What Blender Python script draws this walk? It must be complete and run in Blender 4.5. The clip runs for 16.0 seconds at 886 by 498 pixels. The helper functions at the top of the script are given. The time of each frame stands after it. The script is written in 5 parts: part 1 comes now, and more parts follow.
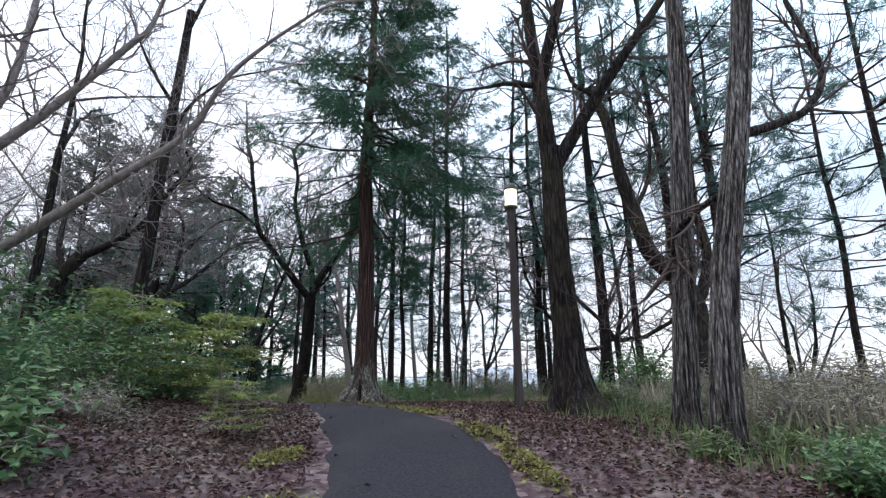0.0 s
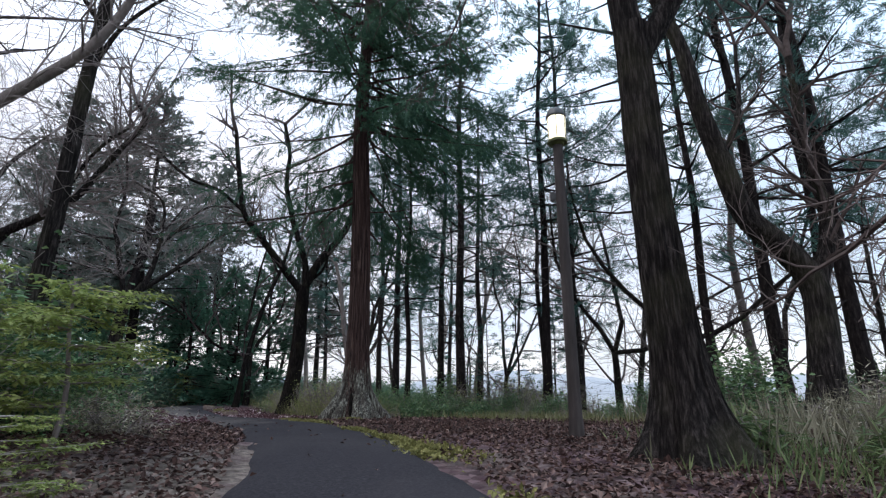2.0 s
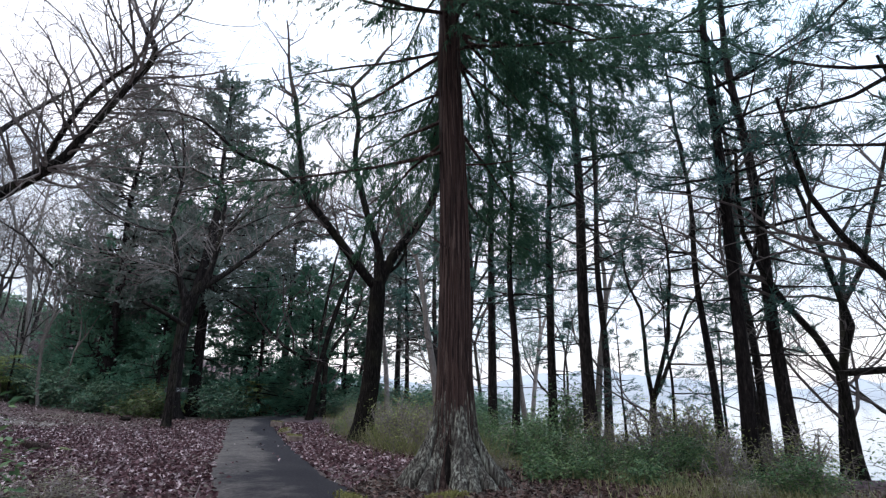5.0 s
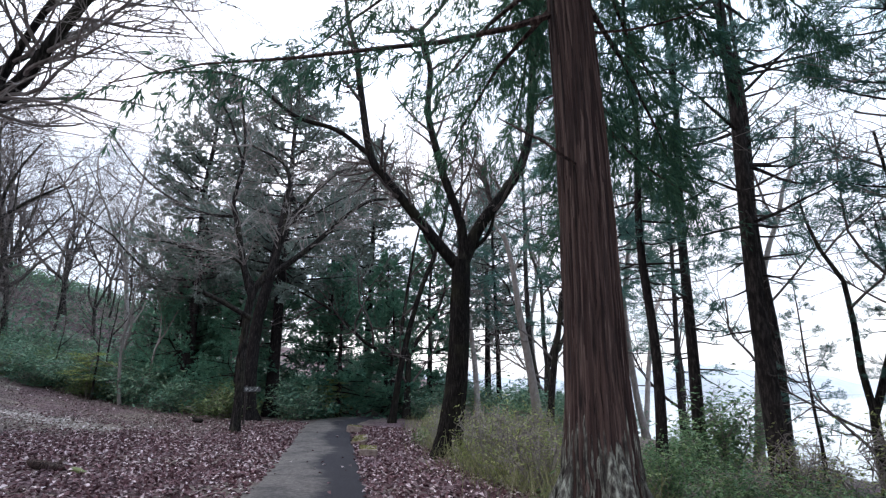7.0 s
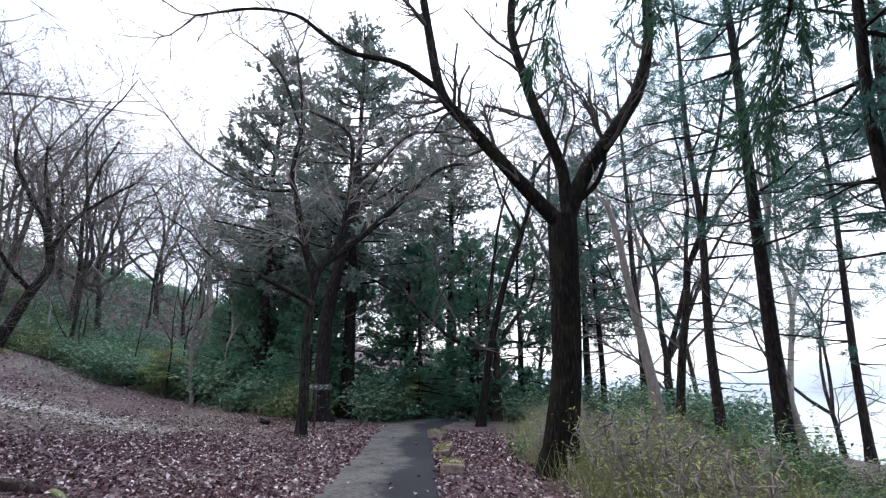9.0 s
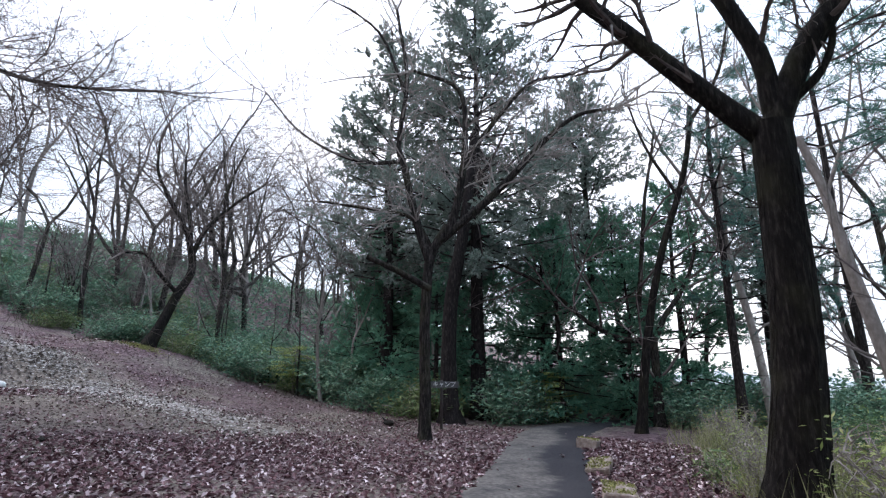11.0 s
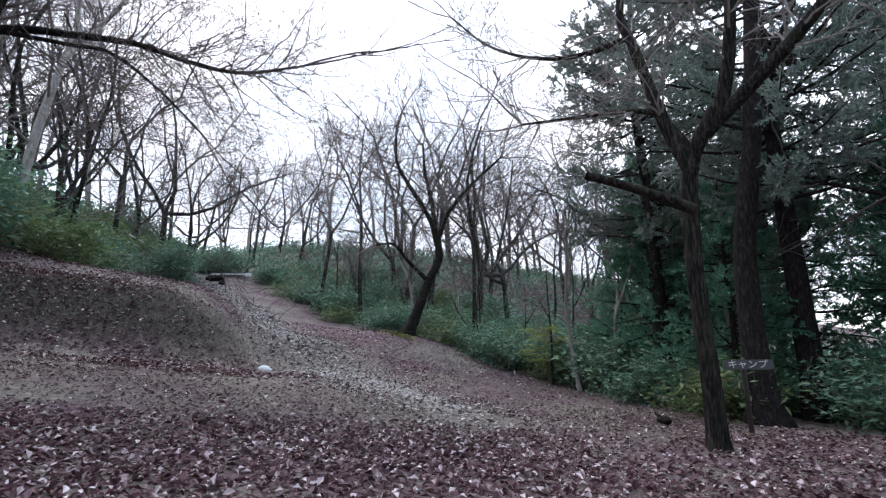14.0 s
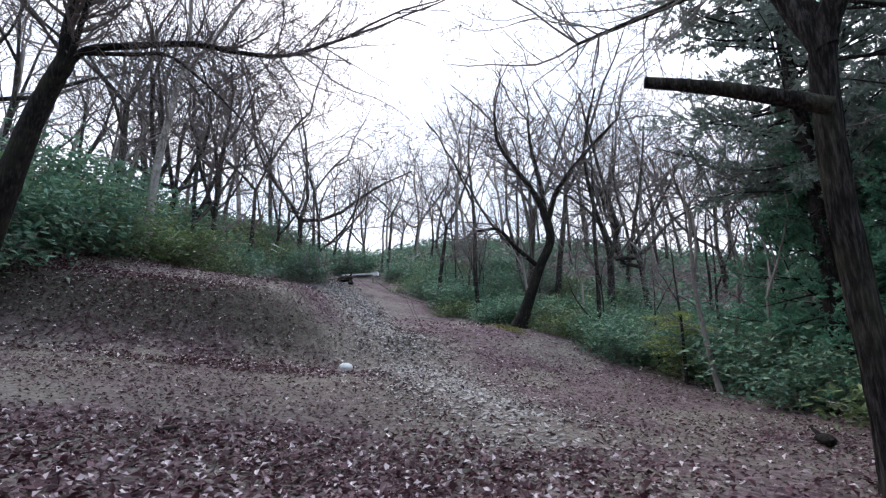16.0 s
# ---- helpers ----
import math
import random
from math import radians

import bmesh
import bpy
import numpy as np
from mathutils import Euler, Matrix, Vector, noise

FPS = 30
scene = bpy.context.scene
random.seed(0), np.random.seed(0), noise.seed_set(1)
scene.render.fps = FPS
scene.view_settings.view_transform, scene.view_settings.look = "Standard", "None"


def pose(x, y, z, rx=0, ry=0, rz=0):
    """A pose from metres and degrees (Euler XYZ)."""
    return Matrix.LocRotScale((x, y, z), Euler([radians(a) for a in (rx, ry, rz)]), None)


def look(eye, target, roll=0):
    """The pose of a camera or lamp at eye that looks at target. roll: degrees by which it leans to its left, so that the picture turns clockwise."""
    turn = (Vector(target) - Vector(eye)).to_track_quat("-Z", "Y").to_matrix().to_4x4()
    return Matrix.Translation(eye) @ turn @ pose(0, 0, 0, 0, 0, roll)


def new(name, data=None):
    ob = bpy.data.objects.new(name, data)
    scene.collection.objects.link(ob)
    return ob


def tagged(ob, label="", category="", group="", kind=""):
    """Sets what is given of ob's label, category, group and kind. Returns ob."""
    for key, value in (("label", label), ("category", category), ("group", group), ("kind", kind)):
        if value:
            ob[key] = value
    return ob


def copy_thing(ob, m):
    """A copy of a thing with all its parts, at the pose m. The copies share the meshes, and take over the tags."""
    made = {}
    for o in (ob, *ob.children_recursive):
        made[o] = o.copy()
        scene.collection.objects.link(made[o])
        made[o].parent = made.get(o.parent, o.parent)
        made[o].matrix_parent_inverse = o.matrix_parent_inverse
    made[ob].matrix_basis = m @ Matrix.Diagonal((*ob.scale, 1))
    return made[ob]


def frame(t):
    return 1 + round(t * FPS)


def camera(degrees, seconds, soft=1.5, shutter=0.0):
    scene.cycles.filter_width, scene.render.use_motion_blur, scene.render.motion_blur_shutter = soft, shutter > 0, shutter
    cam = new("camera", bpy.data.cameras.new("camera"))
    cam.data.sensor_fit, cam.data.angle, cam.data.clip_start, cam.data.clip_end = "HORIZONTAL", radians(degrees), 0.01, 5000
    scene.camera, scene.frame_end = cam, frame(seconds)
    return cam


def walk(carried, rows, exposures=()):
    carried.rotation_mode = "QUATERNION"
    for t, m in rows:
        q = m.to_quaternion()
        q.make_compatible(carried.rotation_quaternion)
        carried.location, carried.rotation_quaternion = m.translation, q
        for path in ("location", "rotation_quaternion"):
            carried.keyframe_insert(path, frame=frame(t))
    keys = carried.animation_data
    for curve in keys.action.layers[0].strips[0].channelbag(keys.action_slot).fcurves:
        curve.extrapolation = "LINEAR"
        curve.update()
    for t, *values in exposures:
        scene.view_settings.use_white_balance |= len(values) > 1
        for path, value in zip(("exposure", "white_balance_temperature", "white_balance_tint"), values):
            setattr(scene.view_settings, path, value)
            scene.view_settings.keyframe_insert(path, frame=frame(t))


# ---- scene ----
cam = camera(81.0, 16.0, soft=1.3)
METRES, EYE, TILT, LEAN, TURN = 24.0, 1.4, 14.5, 0.5, 0.0
ROWS = [
    (0.0, 0.0, 0.0, 0.0, 0.0, 0.0, 0.0),
    (0.5, -0.0004, 0.0337, -0.0088, -0.15, 0.02, -0.14),
    (1.0, -0.0007, 0.0671, -0.0155, 0.02, 0.08, -0.14),
    (1.5, -0.0011, 0.0989, -0.022, 0.7, 0.16, -0.03),
    (2.0, -0.0027, 0.1303, -0.0267, 1.17, 0.24, 0.05),
    (2.5, -0.006, 0.1597, -0.0302, 2.31, 0.23, 0.3),
    (3.0, -0.011, 0.1875, -0.0347, 3.36, 0.28, 0.53),
    (3.5, -0.0168, 0.2165, -0.041, 5.17, 0.37, 0.88),
    (6.0, -0.0661, 0.3733, -0.0532, 14.02, -0.03, 2.5),
    (6.5, -0.0743, 0.4062, -0.0628, 16.95, 0.08, 3.28),
    (7.0, -0.0836, 0.4393, -0.0722, 19.02, 0.07, 3.78),
    (7.5, -0.0972, 0.4707, -0.0817, 21.34, 0.16, 4.35),
    (8.0, -0.1119, 0.5004, -0.0908, 23.42, 0.34, 4.9),
    (10.5, -0.1865, 0.6256, -0.1319, 38.01, 2.16, 8.36),
    (11.0, -0.202, 0.6464, -0.1381, 42.46, 2.81, 9.27),
    (11.5, -0.2161, 0.6654, -0.1451, 46.74, 3.51, 10.09),
    (12.0, -0.2345, 0.6838, -0.1539, 51.67, 4.29, 10.87),
    (12.5, -0.2531, 0.7038, -0.1613, 56.59, 5.12, 11.68),
    (13.0, -0.2733, 0.7243, -0.1706, 62.52, 6.35, 12.6),
    (13.5, -0.2926, 0.7463, -0.1789, 67.75, 7.45, 13.29),
    (14.0, -0.3117, 0.7701, -0.1863, 73.61, 8.76, 13.93),
    (14.5, -0.3285, 0.7953, -0.1944, 78.07, 9.81, 14.27),
    (15.0, -0.3462, 0.8195, -0.2, 82.78, 10.73, 14.57),
    (15.5, -0.3659, 0.8413, -0.2052, 86.84, 11.65, 14.72),
    (16.0, -0.3853, 0.8632, -0.2101, 91.34, 12.78, 14.91),
]
walk(cam, [(t, pose(0, 0, EYE, TILT, LEAN, TURN) @ pose(METRES * x, METRES * y, METRES * z, 90 + pitch, roll, yaw)) for t, x, y, z, yaw, pitch, roll in ROWS],
     exposures=[(0.0, 0.3), (2.0, 0.02), (3.5, 0.06), (6.5, 0.54), (10.5, 0.74), (12.5, 0.66), (16.0, 0.64)])

# ---- world, sun ----
world = bpy.data.worlds.new("world")
scene.world = world
world.use_nodes = True
wt = world.node_tree
wt.nodes.clear()
w_out = wt.nodes.new("ShaderNodeOutputWorld")
w_add = wt.nodes.new("ShaderNodeAddShader")
w_sky = wt.nodes.new("ShaderNodeTexSky")
w_sky.sky_type, w_sky.sun_disc = "NISHITA", False
w_sky.sun_elevation, w_sky.sun_rotation = radians(58), radians(-110)
w_sky.air_density, w_sky.dust_density = 1.0, 1.6
w_bg = wt.nodes.new("ShaderNodeBackground")
w_bg.inputs["Strength"].default_value = 0.05
wt.links.new(w_sky.outputs[0], w_bg.inputs["Color"])
# thin overcast veil: broad soft clouds, brighter towards the low sun
w_tc = wt.nodes.new("ShaderNodeTexCoord")
w_map = wt.nodes.new("ShaderNodeMapping")
w_map.inputs["Scale"].default_value = (1.2, 1.2, 3.0)
w_noise = wt.nodes.new("ShaderNodeTexNoise")
w_noise.inputs["Scale"].default_value, w_noise.inputs["Detail"].default_value = 2.2, 5.0
w_ramp = wt.nodes.new("ShaderNodeValToRGB")
w_ramp.color_ramp.elements[0].position, w_ramp.color_ramp.elements[0].color = 0.38, (0.66, 0.72, 0.84, 1)
w_ramp.color_ramp.elements[1].position, w_ramp.color_ramp.elements[1].color = 0.62, (0.88, 0.86, 0.91, 1)
w_veil = wt.nodes.new("ShaderNodeBackground")
w_veil.inputs["Strength"].default_value = 1.0
wt.links.new(w_tc.outputs["Generated"], w_map.inputs["Vector"])
wt.links.new(w_map.outputs[0], w_noise.inputs["Vector"])
wt.links.new(w_noise.outputs[0], w_ramp.inputs[0])
# the veil brightens from the horizon to the zenith, as an overcast sky does
w_sep = wt.nodes.new("ShaderNodeSeparateXYZ")
w_rise = wt.nodes.new("ShaderNodeMapRange")
w_rise.inputs[1].default_value, w_rise.inputs[2].default_value = 0.30, 1.0
w_rise.inputs[3].default_value, w_rise.inputs[4].default_value = 1.06, 3.0
w_mul = wt.nodes.new("ShaderNodeVectorMath")
w_mul.operation = "SCALE"
wt.links.new(w_tc.outputs["Generated"], w_sep.inputs[0])
wt.links.new(w_sep.outputs[2], w_rise.inputs[0])
# clearer and bluer over the lake, away from the veiled sun
w_dot, w_clear, w_mix = wt.nodes.new("ShaderNodeVectorMath"), wt.nodes.new("ShaderNodeMapRange"), wt.nodes.new("ShaderNodeMix")
w_dot.operation, w_mix.data_type = "DOT_PRODUCT", "RGBA"
w_dot.inputs[1].default_value = (0.42, 0.20, 0.88)
w_clear.inputs[1].default_value, w_clear.inputs[2].default_value, w_clear.inputs[4].default_value = 0.45, 0.92, 0.85
w_mix.inputs[7].default_value = (0.42, 0.62, 0.80, 1)
wt.links.new(w_tc.outputs["Generated"], w_dot.inputs[0])
wt.links.new(w_dot.outputs["Value"], w_clear.inputs[0])
wt.links.new(w_clear.outputs[0], w_mix.inputs[0])
wt.links.new(w_ramp.outputs[0], w_mix.inputs[6])
wt.links.new(w_mix.outputs[2], w_mul.inputs[0])
wt.links.new(w_rise.outputs[0], w_mul.inputs["Scale"])
wt.links.new(w_mul.outputs[0], w_veil.inputs["Color"])
wt.links.new(w_bg.outputs[0], w_add.inputs[0])
wt.links.new(w_veil.outputs[0], w_add.inputs[1])
wt.links.new(w_add.outputs[0], w_out.inputs[0])

sun = new("sun", bpy.data.lights.new("sun", "SUN"))
sun.data.energy, sun.data.angle, sun.data.color = 0.95, radians(25), (1.0, 0.95, 0.92)
sun.matrix_world = look((-9, -3.3, 15.3), (0, 0, 0))

# ---- materials ----
def material(name, colours, scale=6.0, stretch=(1, 1, 1), rough=0.85, bump=0.3, bump_scale=None, detail=8.0, mottled=None, island=0.0,
             per_object=0.0, translucent=0.0, spec=0.3, bump_distance=0.02, tight=(0.3, 0.7)):
    """Noise-driven colours at two scales, with bump. colours: two to four rgb. mottled: (rgb, scale, amount) of large stains."""
    m = bpy.data.materials.new(name)
    m.use_nodes = True
    nt = m.node_tree
    n, ln = nt.nodes, nt.links
    b = n["Principled BSDF"]
    b.inputs["Roughness"].default_value = rough
    b.inputs["Specular IOR Level"].default_value = spec
    tc, mp, no = n.new("ShaderNodeTexCoord"), n.new("ShaderNodeMapping"), n.new("ShaderNodeTexNoise")
    mp.inputs["Scale"].default_value = stretch
    no.inputs["Scale"].default_value, no.inputs["Detail"].default_value, no.inputs["Roughness"].default_value = scale, detail, 0.65
    ln.new(tc.outputs["Object"], mp.inputs["Vector"])
    ln.new(mp.outputs[0], no.inputs["Vector"])
    ramp = n.new("ShaderNodeValToRGB")
    els = ramp.color_ramp.elements
    while len(els) < len(colours):
        els.new(0.5)
    for i, c in enumerate(colours):
        els[i].position = tight[0] + (tight[1] - tight[0]) * i / (len(colours) - 1)
        els[i].color = (*c, 1)
    fac = no.outputs[0]
    if island or per_object:
        src = n.new("ShaderNodeNewGeometry").outputs["Random Per Island"] if island else n.new("ShaderNodeObjectInfo").outputs["Random"]
        mix = n.new("ShaderNodeMix")
        mix.inputs[0].default_value = island or per_object
        ln.new(no.outputs[0], mix.inputs[2])
        mr = n.new("ShaderNodeMapRange")
        mr.inputs[3].default_value, mr.inputs[4].default_value = 0.25, 0.75
        ln.new(src, mr.inputs[0])
        ln.new(mr.outputs[0], mix.inputs[3])
        fac = mix.outputs[0]
    ln.new(fac, ramp.inputs[0])
    colour = ramp.outputs[0]
    if mottled:
        n2 = n.new("ShaderNodeTexNoise")
        n2.inputs["Scale"].default_value, n2.inputs["Detail"].default_value = mottled[1], 4.0
        ln.new(tc.outputs["Object"], n2.inputs["Vector"])
        r2 = n.new("ShaderNodeMapRange")
        r2.inputs[1].default_value, r2.inputs[2].default_value, r2.inputs[4].default_value = 0.48, 0.68, mottled[2]
        ln.new(n2.outputs[0], r2.inputs[0])
        mx = n.new("ShaderNodeMix")
        mx.data_type = "RGBA"
        ln.new(r2.outputs[0], mx.inputs[0])
        ln.new(colour, mx.inputs[6])
        mx.inputs[7].default_value = (*mottled[0], 1)
        colour = mx.outputs[2]
    ln.new(colour, b.inputs["Base Color"])
    if bump:
        h = no.outputs[0]
        if bump_scale:
            n3 = n.new("ShaderNodeTexNoise")
            n3.inputs["Scale"].default_value, n3.inputs["Detail"].default_value = bump_scale, 6.0
            ln.new(mp.outputs[0], n3.inputs["Vector"])
            h = n3.outputs[0]
        bp = n.new("ShaderNodeBump")
        bp.inputs["Strength"].default_value, bp.inputs["Distance"].default_value = bump, bump_distance
        ln.new(h, bp.inputs["Height"])
        ln.new(bp.outputs[0], b.inputs["Normal"])
    if translucent:
        tr, ms = n.new("ShaderNodeBsdfTranslucent"), n.new("ShaderNodeMixShader")
        ln.new(colour, tr.inputs["Color"])
        ms.inputs[0].default_value = translucent
        ln.new(b.outputs[0], ms.inputs[1])
        ln.new(tr.outputs[0], ms.inputs[2])
        ln.new(ms.outputs[0], n["Material Output"].inputs["Surface"])
    return m


M_OAK = material("oak_bark", [(0.010, 0.0085, 0.0085), (0.027, 0.023, 0.0225), (0.068, 0.059, 0.056)], 30, (1, 1, 0.13), 0.9, 1.0, bump_distance=0.05,
                 mottled=((0.085, 0.085, 0.05), 1.6, 0.3), spec=0.08, tight=(0.42, 0.64))
M_GREY = material("grey_furrowed_bark", [(0.060, 0.057, 0.057), (0.155, 0.148, 0.146), (0.33, 0.322, 0.318)], 40, (1, 1, 0.15), 0.9, 1.0, detail=4.0, bump_distance=0.06,
                  mottled=((0.06, 0.05, 0.045), 1.2, 0.45), tight=(0.42, 0.63))
M_FURROW = material("bark_furrow", [(0.013, 0.0115, 0.0115), (0.046, 0.041, 0.040), (0.12, 0.11, 0.107)], 40, (1, 1, 0.12), 0.95, 1.0, detail=5.0, bump_distance=0.05, spec=0.08, tight=(0.40, 0.64))
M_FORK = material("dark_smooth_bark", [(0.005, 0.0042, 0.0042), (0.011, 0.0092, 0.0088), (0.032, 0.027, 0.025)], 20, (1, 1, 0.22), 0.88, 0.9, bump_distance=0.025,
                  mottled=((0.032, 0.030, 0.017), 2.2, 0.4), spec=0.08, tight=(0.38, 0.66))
M_CEDAR = material("cedar_bark", [(0.010, 0.005, 0.005), (0.040, 0.023, 0.0205), (0.083, 0.051, 0.044), (0.16, 0.112, 0.10)], 30, (1, 1, 0.03), 0.92, 1.0, detail=6.0, bump_distance=0.06,
                   mottled=((0.035, 0.022, 0.022), 0.9, 0.75), tight=(0.38, 0.66))
M_STRIP = material("cedar_bark_strip", [(0.012, 0.006, 0.006), (0.029, 0.015, 0.0135), (0.064, 0.037, 0.032), (0.14, 0.097, 0.087)], 20, (1, 1, 0.06), 0.92, 0.8, detail=6.0, bump_distance=0.02, island=0.6, tight=(0.30, 0.72))
M_LICHEN = material("lichened_bark", [(0.020, 0.016, 0.015), (0.075, 0.068, 0.060), (0.22, 0.22, 0.19), (0.42, 0.43, 0.37)], 34, (1, 1, 0.10), 0.95, 1.0, detail=7.0, bump_distance=0.05,
                    mottled=((0.035, 0.027, 0.025), 3.0, 0.8), tight=(0.38, 0.66))
M_PINE = material("pine_bark", [(0.009, 0.0075, 0.008), (0.023, 0.019, 0.019), (0.060, 0.051, 0.049)], 22, (1, 1, 0.25), 0.92, 0.9, bump_distance=0.03, per_object=0.2, spec=0.08, tight=(0.38, 0.66))
M_PALE = material("pale_bark", [(0.10, 0.085, 0.08), (0.20, 0.175, 0.165), (0.34, 0.31, 0.30)], 12, (1, 1, 0.4), 0.88, 0.6, per_object=0.3)
M_TWIG = material("bare_twig", [(0.10, 0.082, 0.08), (0.20, 0.17, 0.165), (0.33, 0.295, 0.29)], 9, (1, 1, 1), 0.85, 0.0, per_object=0.3)
# bare twig darkened: the backlit look of the skyline trees is in its colour
M_BACKLIT_TWIG = material("backlit_twig", [(0.055, 0.043, 0.043), (0.115, 0.094, 0.092), (0.20, 0.172, 0.17)], 9, (1, 1, 1), 0.85, 0.0, per_object=0.4)
M_DARKTWIG = material("dark_twig", [(0.042, 0.031, 0.031), (0.091, 0.070, 0.067), (0.140, 0.112, 0.105)], 9, (1, 1, 1), 0.85, 0.0)
M_CEDARLEAF = material("cedar_foliage", [(0.022, 0.062, 0.046), (0.045, 0.120, 0.075), (0.095, 0.185, 0.095)], 0.5, rough=0.7, bump=0, island=0.5, translucent=0.25)
# grey-green foliage, its colour lifted paler to hold some distance haze
M_CYPRESS = material("cypress_foliage", [(0.074, 0.110, 0.097), (0.145, 0.185, 0.162), (0.275, 0.29, 0.275)], 0.35, rough=0.75, bump=0, island=0.45, translucent=0.45)
M_TEAL = material("young_cypress_foliage", [(0.045, 0.135, 0.098), (0.098, 0.235, 0.160), (0.185, 0.32, 0.205)], 0.5, rough=0.7, bump=0, island=0.5, translucent=0.45)
M_PINELEAF = material("pine_needles", [(0.034, 0.085, 0.085), (0.065, 0.145, 0.130), (0.125, 0.215, 0.16)], 0.5, rough=0.7, bump=0, island=0.5, translucent=0.4)
M_SHRUB = material("evergreen_leaf", [(0.034, 0.090, 0.045), (0.098, 0.185, 0.080), (0.24, 0.32, 0.14)], 1.2, rough=0.5, bump=0, island=0.6, translucent=0.25, spec=0.4)
M_YELLOW = material("yellow_green_leaf", [(0.11, 0.15, 0.045), (0.225, 0.28, 0.085), (0.40, 0.44, 0.17)], 1.5, rough=0.55, bump=0, island=0.6, translucent=0.5)
M_BAMBOO = material("dwarf_bamboo_leaf", [(0.05, 0.09, 0.04), (0.12, 0.17, 0.07), (0.26, 0.29, 0.14)], 1.0, rough=0.6, bump=0, island=0.6, translucent=0.3)
M_STRAW = material("dry_grass", [(0.09, 0.112, 0.038), (0.205, 0.21, 0.095), (0.38, 0.35, 0.225)], 0.8, rough=0.8, bump=0, island=0.6, translucent=0.3)
M_WISP = material("wispy_leaf", [(0.125, 0.17, 0.047), (0.235, 0.28, 0.095), (0.41, 0.40, 0.20)], 1.0, rough=0.7, bump=0, island=0.6, translucent=0.35)
M_GREYWEED = material("withered_weed", [(0.13, 0.125, 0.09), (0.24, 0.225, 0.16), (0.40, 0.37, 0.29)], 0.8, rough=0.85, bump=0, island=0.6, translucent=0.2)
M_LITTER = material("fallen_leaf", [(0.014, 0.008, 0.008), (0.058, 0.031, 0.027), (0.135, 0.078, 0.068), (0.46, 0.36, 0.32)], 3.0, rough=0.7, bump=0, island=0.92, translucent=0.1, tight=(0.25, 0.86))
M_CRUMB = material("leaf_crumb", [(0.025, 0.018, 0.016), (0.08, 0.062, 0.058), (0.14, 0.112, 0.104), (0.29, 0.25, 0.235)], 3.0, rough=0.8, bump=0, island=0.9, tight=(0.25, 0.8))
M_PURPLE = material("fallen_purple_leaf", [(0.023, 0.008, 0.011), (0.082, 0.033, 0.041), (0.175, 0.092, 0.104), (0.88, 0.76, 0.79)], 3.0, rough=0.65, bump=0, island=0.92, translucent=0.1, tight=(0.25, 0.79))
M_ASPHALT = material("old_asphalt", [(0.014, 0.0125, 0.016), (0.026, 0.024, 0.029), (0.050, 0.047, 0.053)], 45, rough=0.95, bump=0.5, bump_scale=180, bump_distance=0.004, spec=0.12,
                     mottled=((0.045, 0.041, 0.045), 0.75, 0.5))
M_MOSS = material("moss", [(0.075, 0.075, 0.022), (0.165, 0.160, 0.055), (0.31, 0.29, 0.12)], 22, rough=0.95, bump=0.8, island=0.4, bump_distance=0.02)
M_GRAVEL = material("gravel_trail", [(0.15, 0.125, 0.125), (0.26, 0.23, 0.225), (0.42, 0.385, 0.375)], 6, rough=0.9, bump=0, island=0.8)
M_UNDER = material("undergrowth_leaf", [(0.048, 0.115, 0.085), (0.105, 0.20, 0.135), (0.22, 0.30, 0.19)], 0.6, rough=0.6, bump=0, island=0.6, translucent=0.25)
M_STONE = material("pale_stone", [(0.38, 0.37, 0.37), (0.52, 0.51, 0.51), (0.62, 0.61, 0.60)], 9, rough=0.8, bump=0.4)
M_POLE = material("weathered_pole", [(0.022, 0.019, 0.019), (0.045, 0.037, 0.037), (0.085, 0.073, 0.071)], 10, (1, 1, 0.12), 0.7, 0.4)
M_METAL = material("dark_painted_metal", [(0.035, 0.037, 0.04), (0.06, 0.062, 0.066)], 30, rough=0.5, bump=0.2, spec=0.5)
M_VERDIGRIS = material("mossy_metal", [(0.06, 0.07, 0.03), (0.13, 0.15, 0.05)], 25, rough=0.65, bump=0.3)
M_WHITEPAINT = material("weathered_white_paint", [(0.45, 0.45, 0.45), (0.68, 0.68, 0.69)], 8, rough=0.6, bump=0.2)
M_WOOD = material("weathered_timber", [(0.10, 0.07, 0.06), (0.20, 0.15, 0.13), (0.30, 0.25, 0.22)], 12, (0.2, 1, 1), 0.85, 0.6)
M_RED = material("red_flower", [(0.5, 0.03, 0.03), (0.7, 0.07, 0.06)], 5, rough=0.5, bump=0)
# distance haze is put into this pale blue-grey paint
M_HAZE_TINT = material("far_hill_haze_tint", [(0.28, 0.305, 0.335), (0.33, 0.35, 0.38), (0.38, 0.40, 0.425)], 0.06, rough=1.0, bump=0)

M_LAMP = bpy.data.materials.new("lit_lamp_glass")
M_LAMP.use_nodes = True
_b = M_LAMP.node_tree.nodes["Principled BSDF"]
_b.inputs["Base Color"].default_value = (0.9, 0.87, 0.75, 1)
_b.inputs["Emission Color"].default_value = (1.0, 0.93, 0.70, 1)
_b.inputs["Emission Strength"].default_value = 1.6

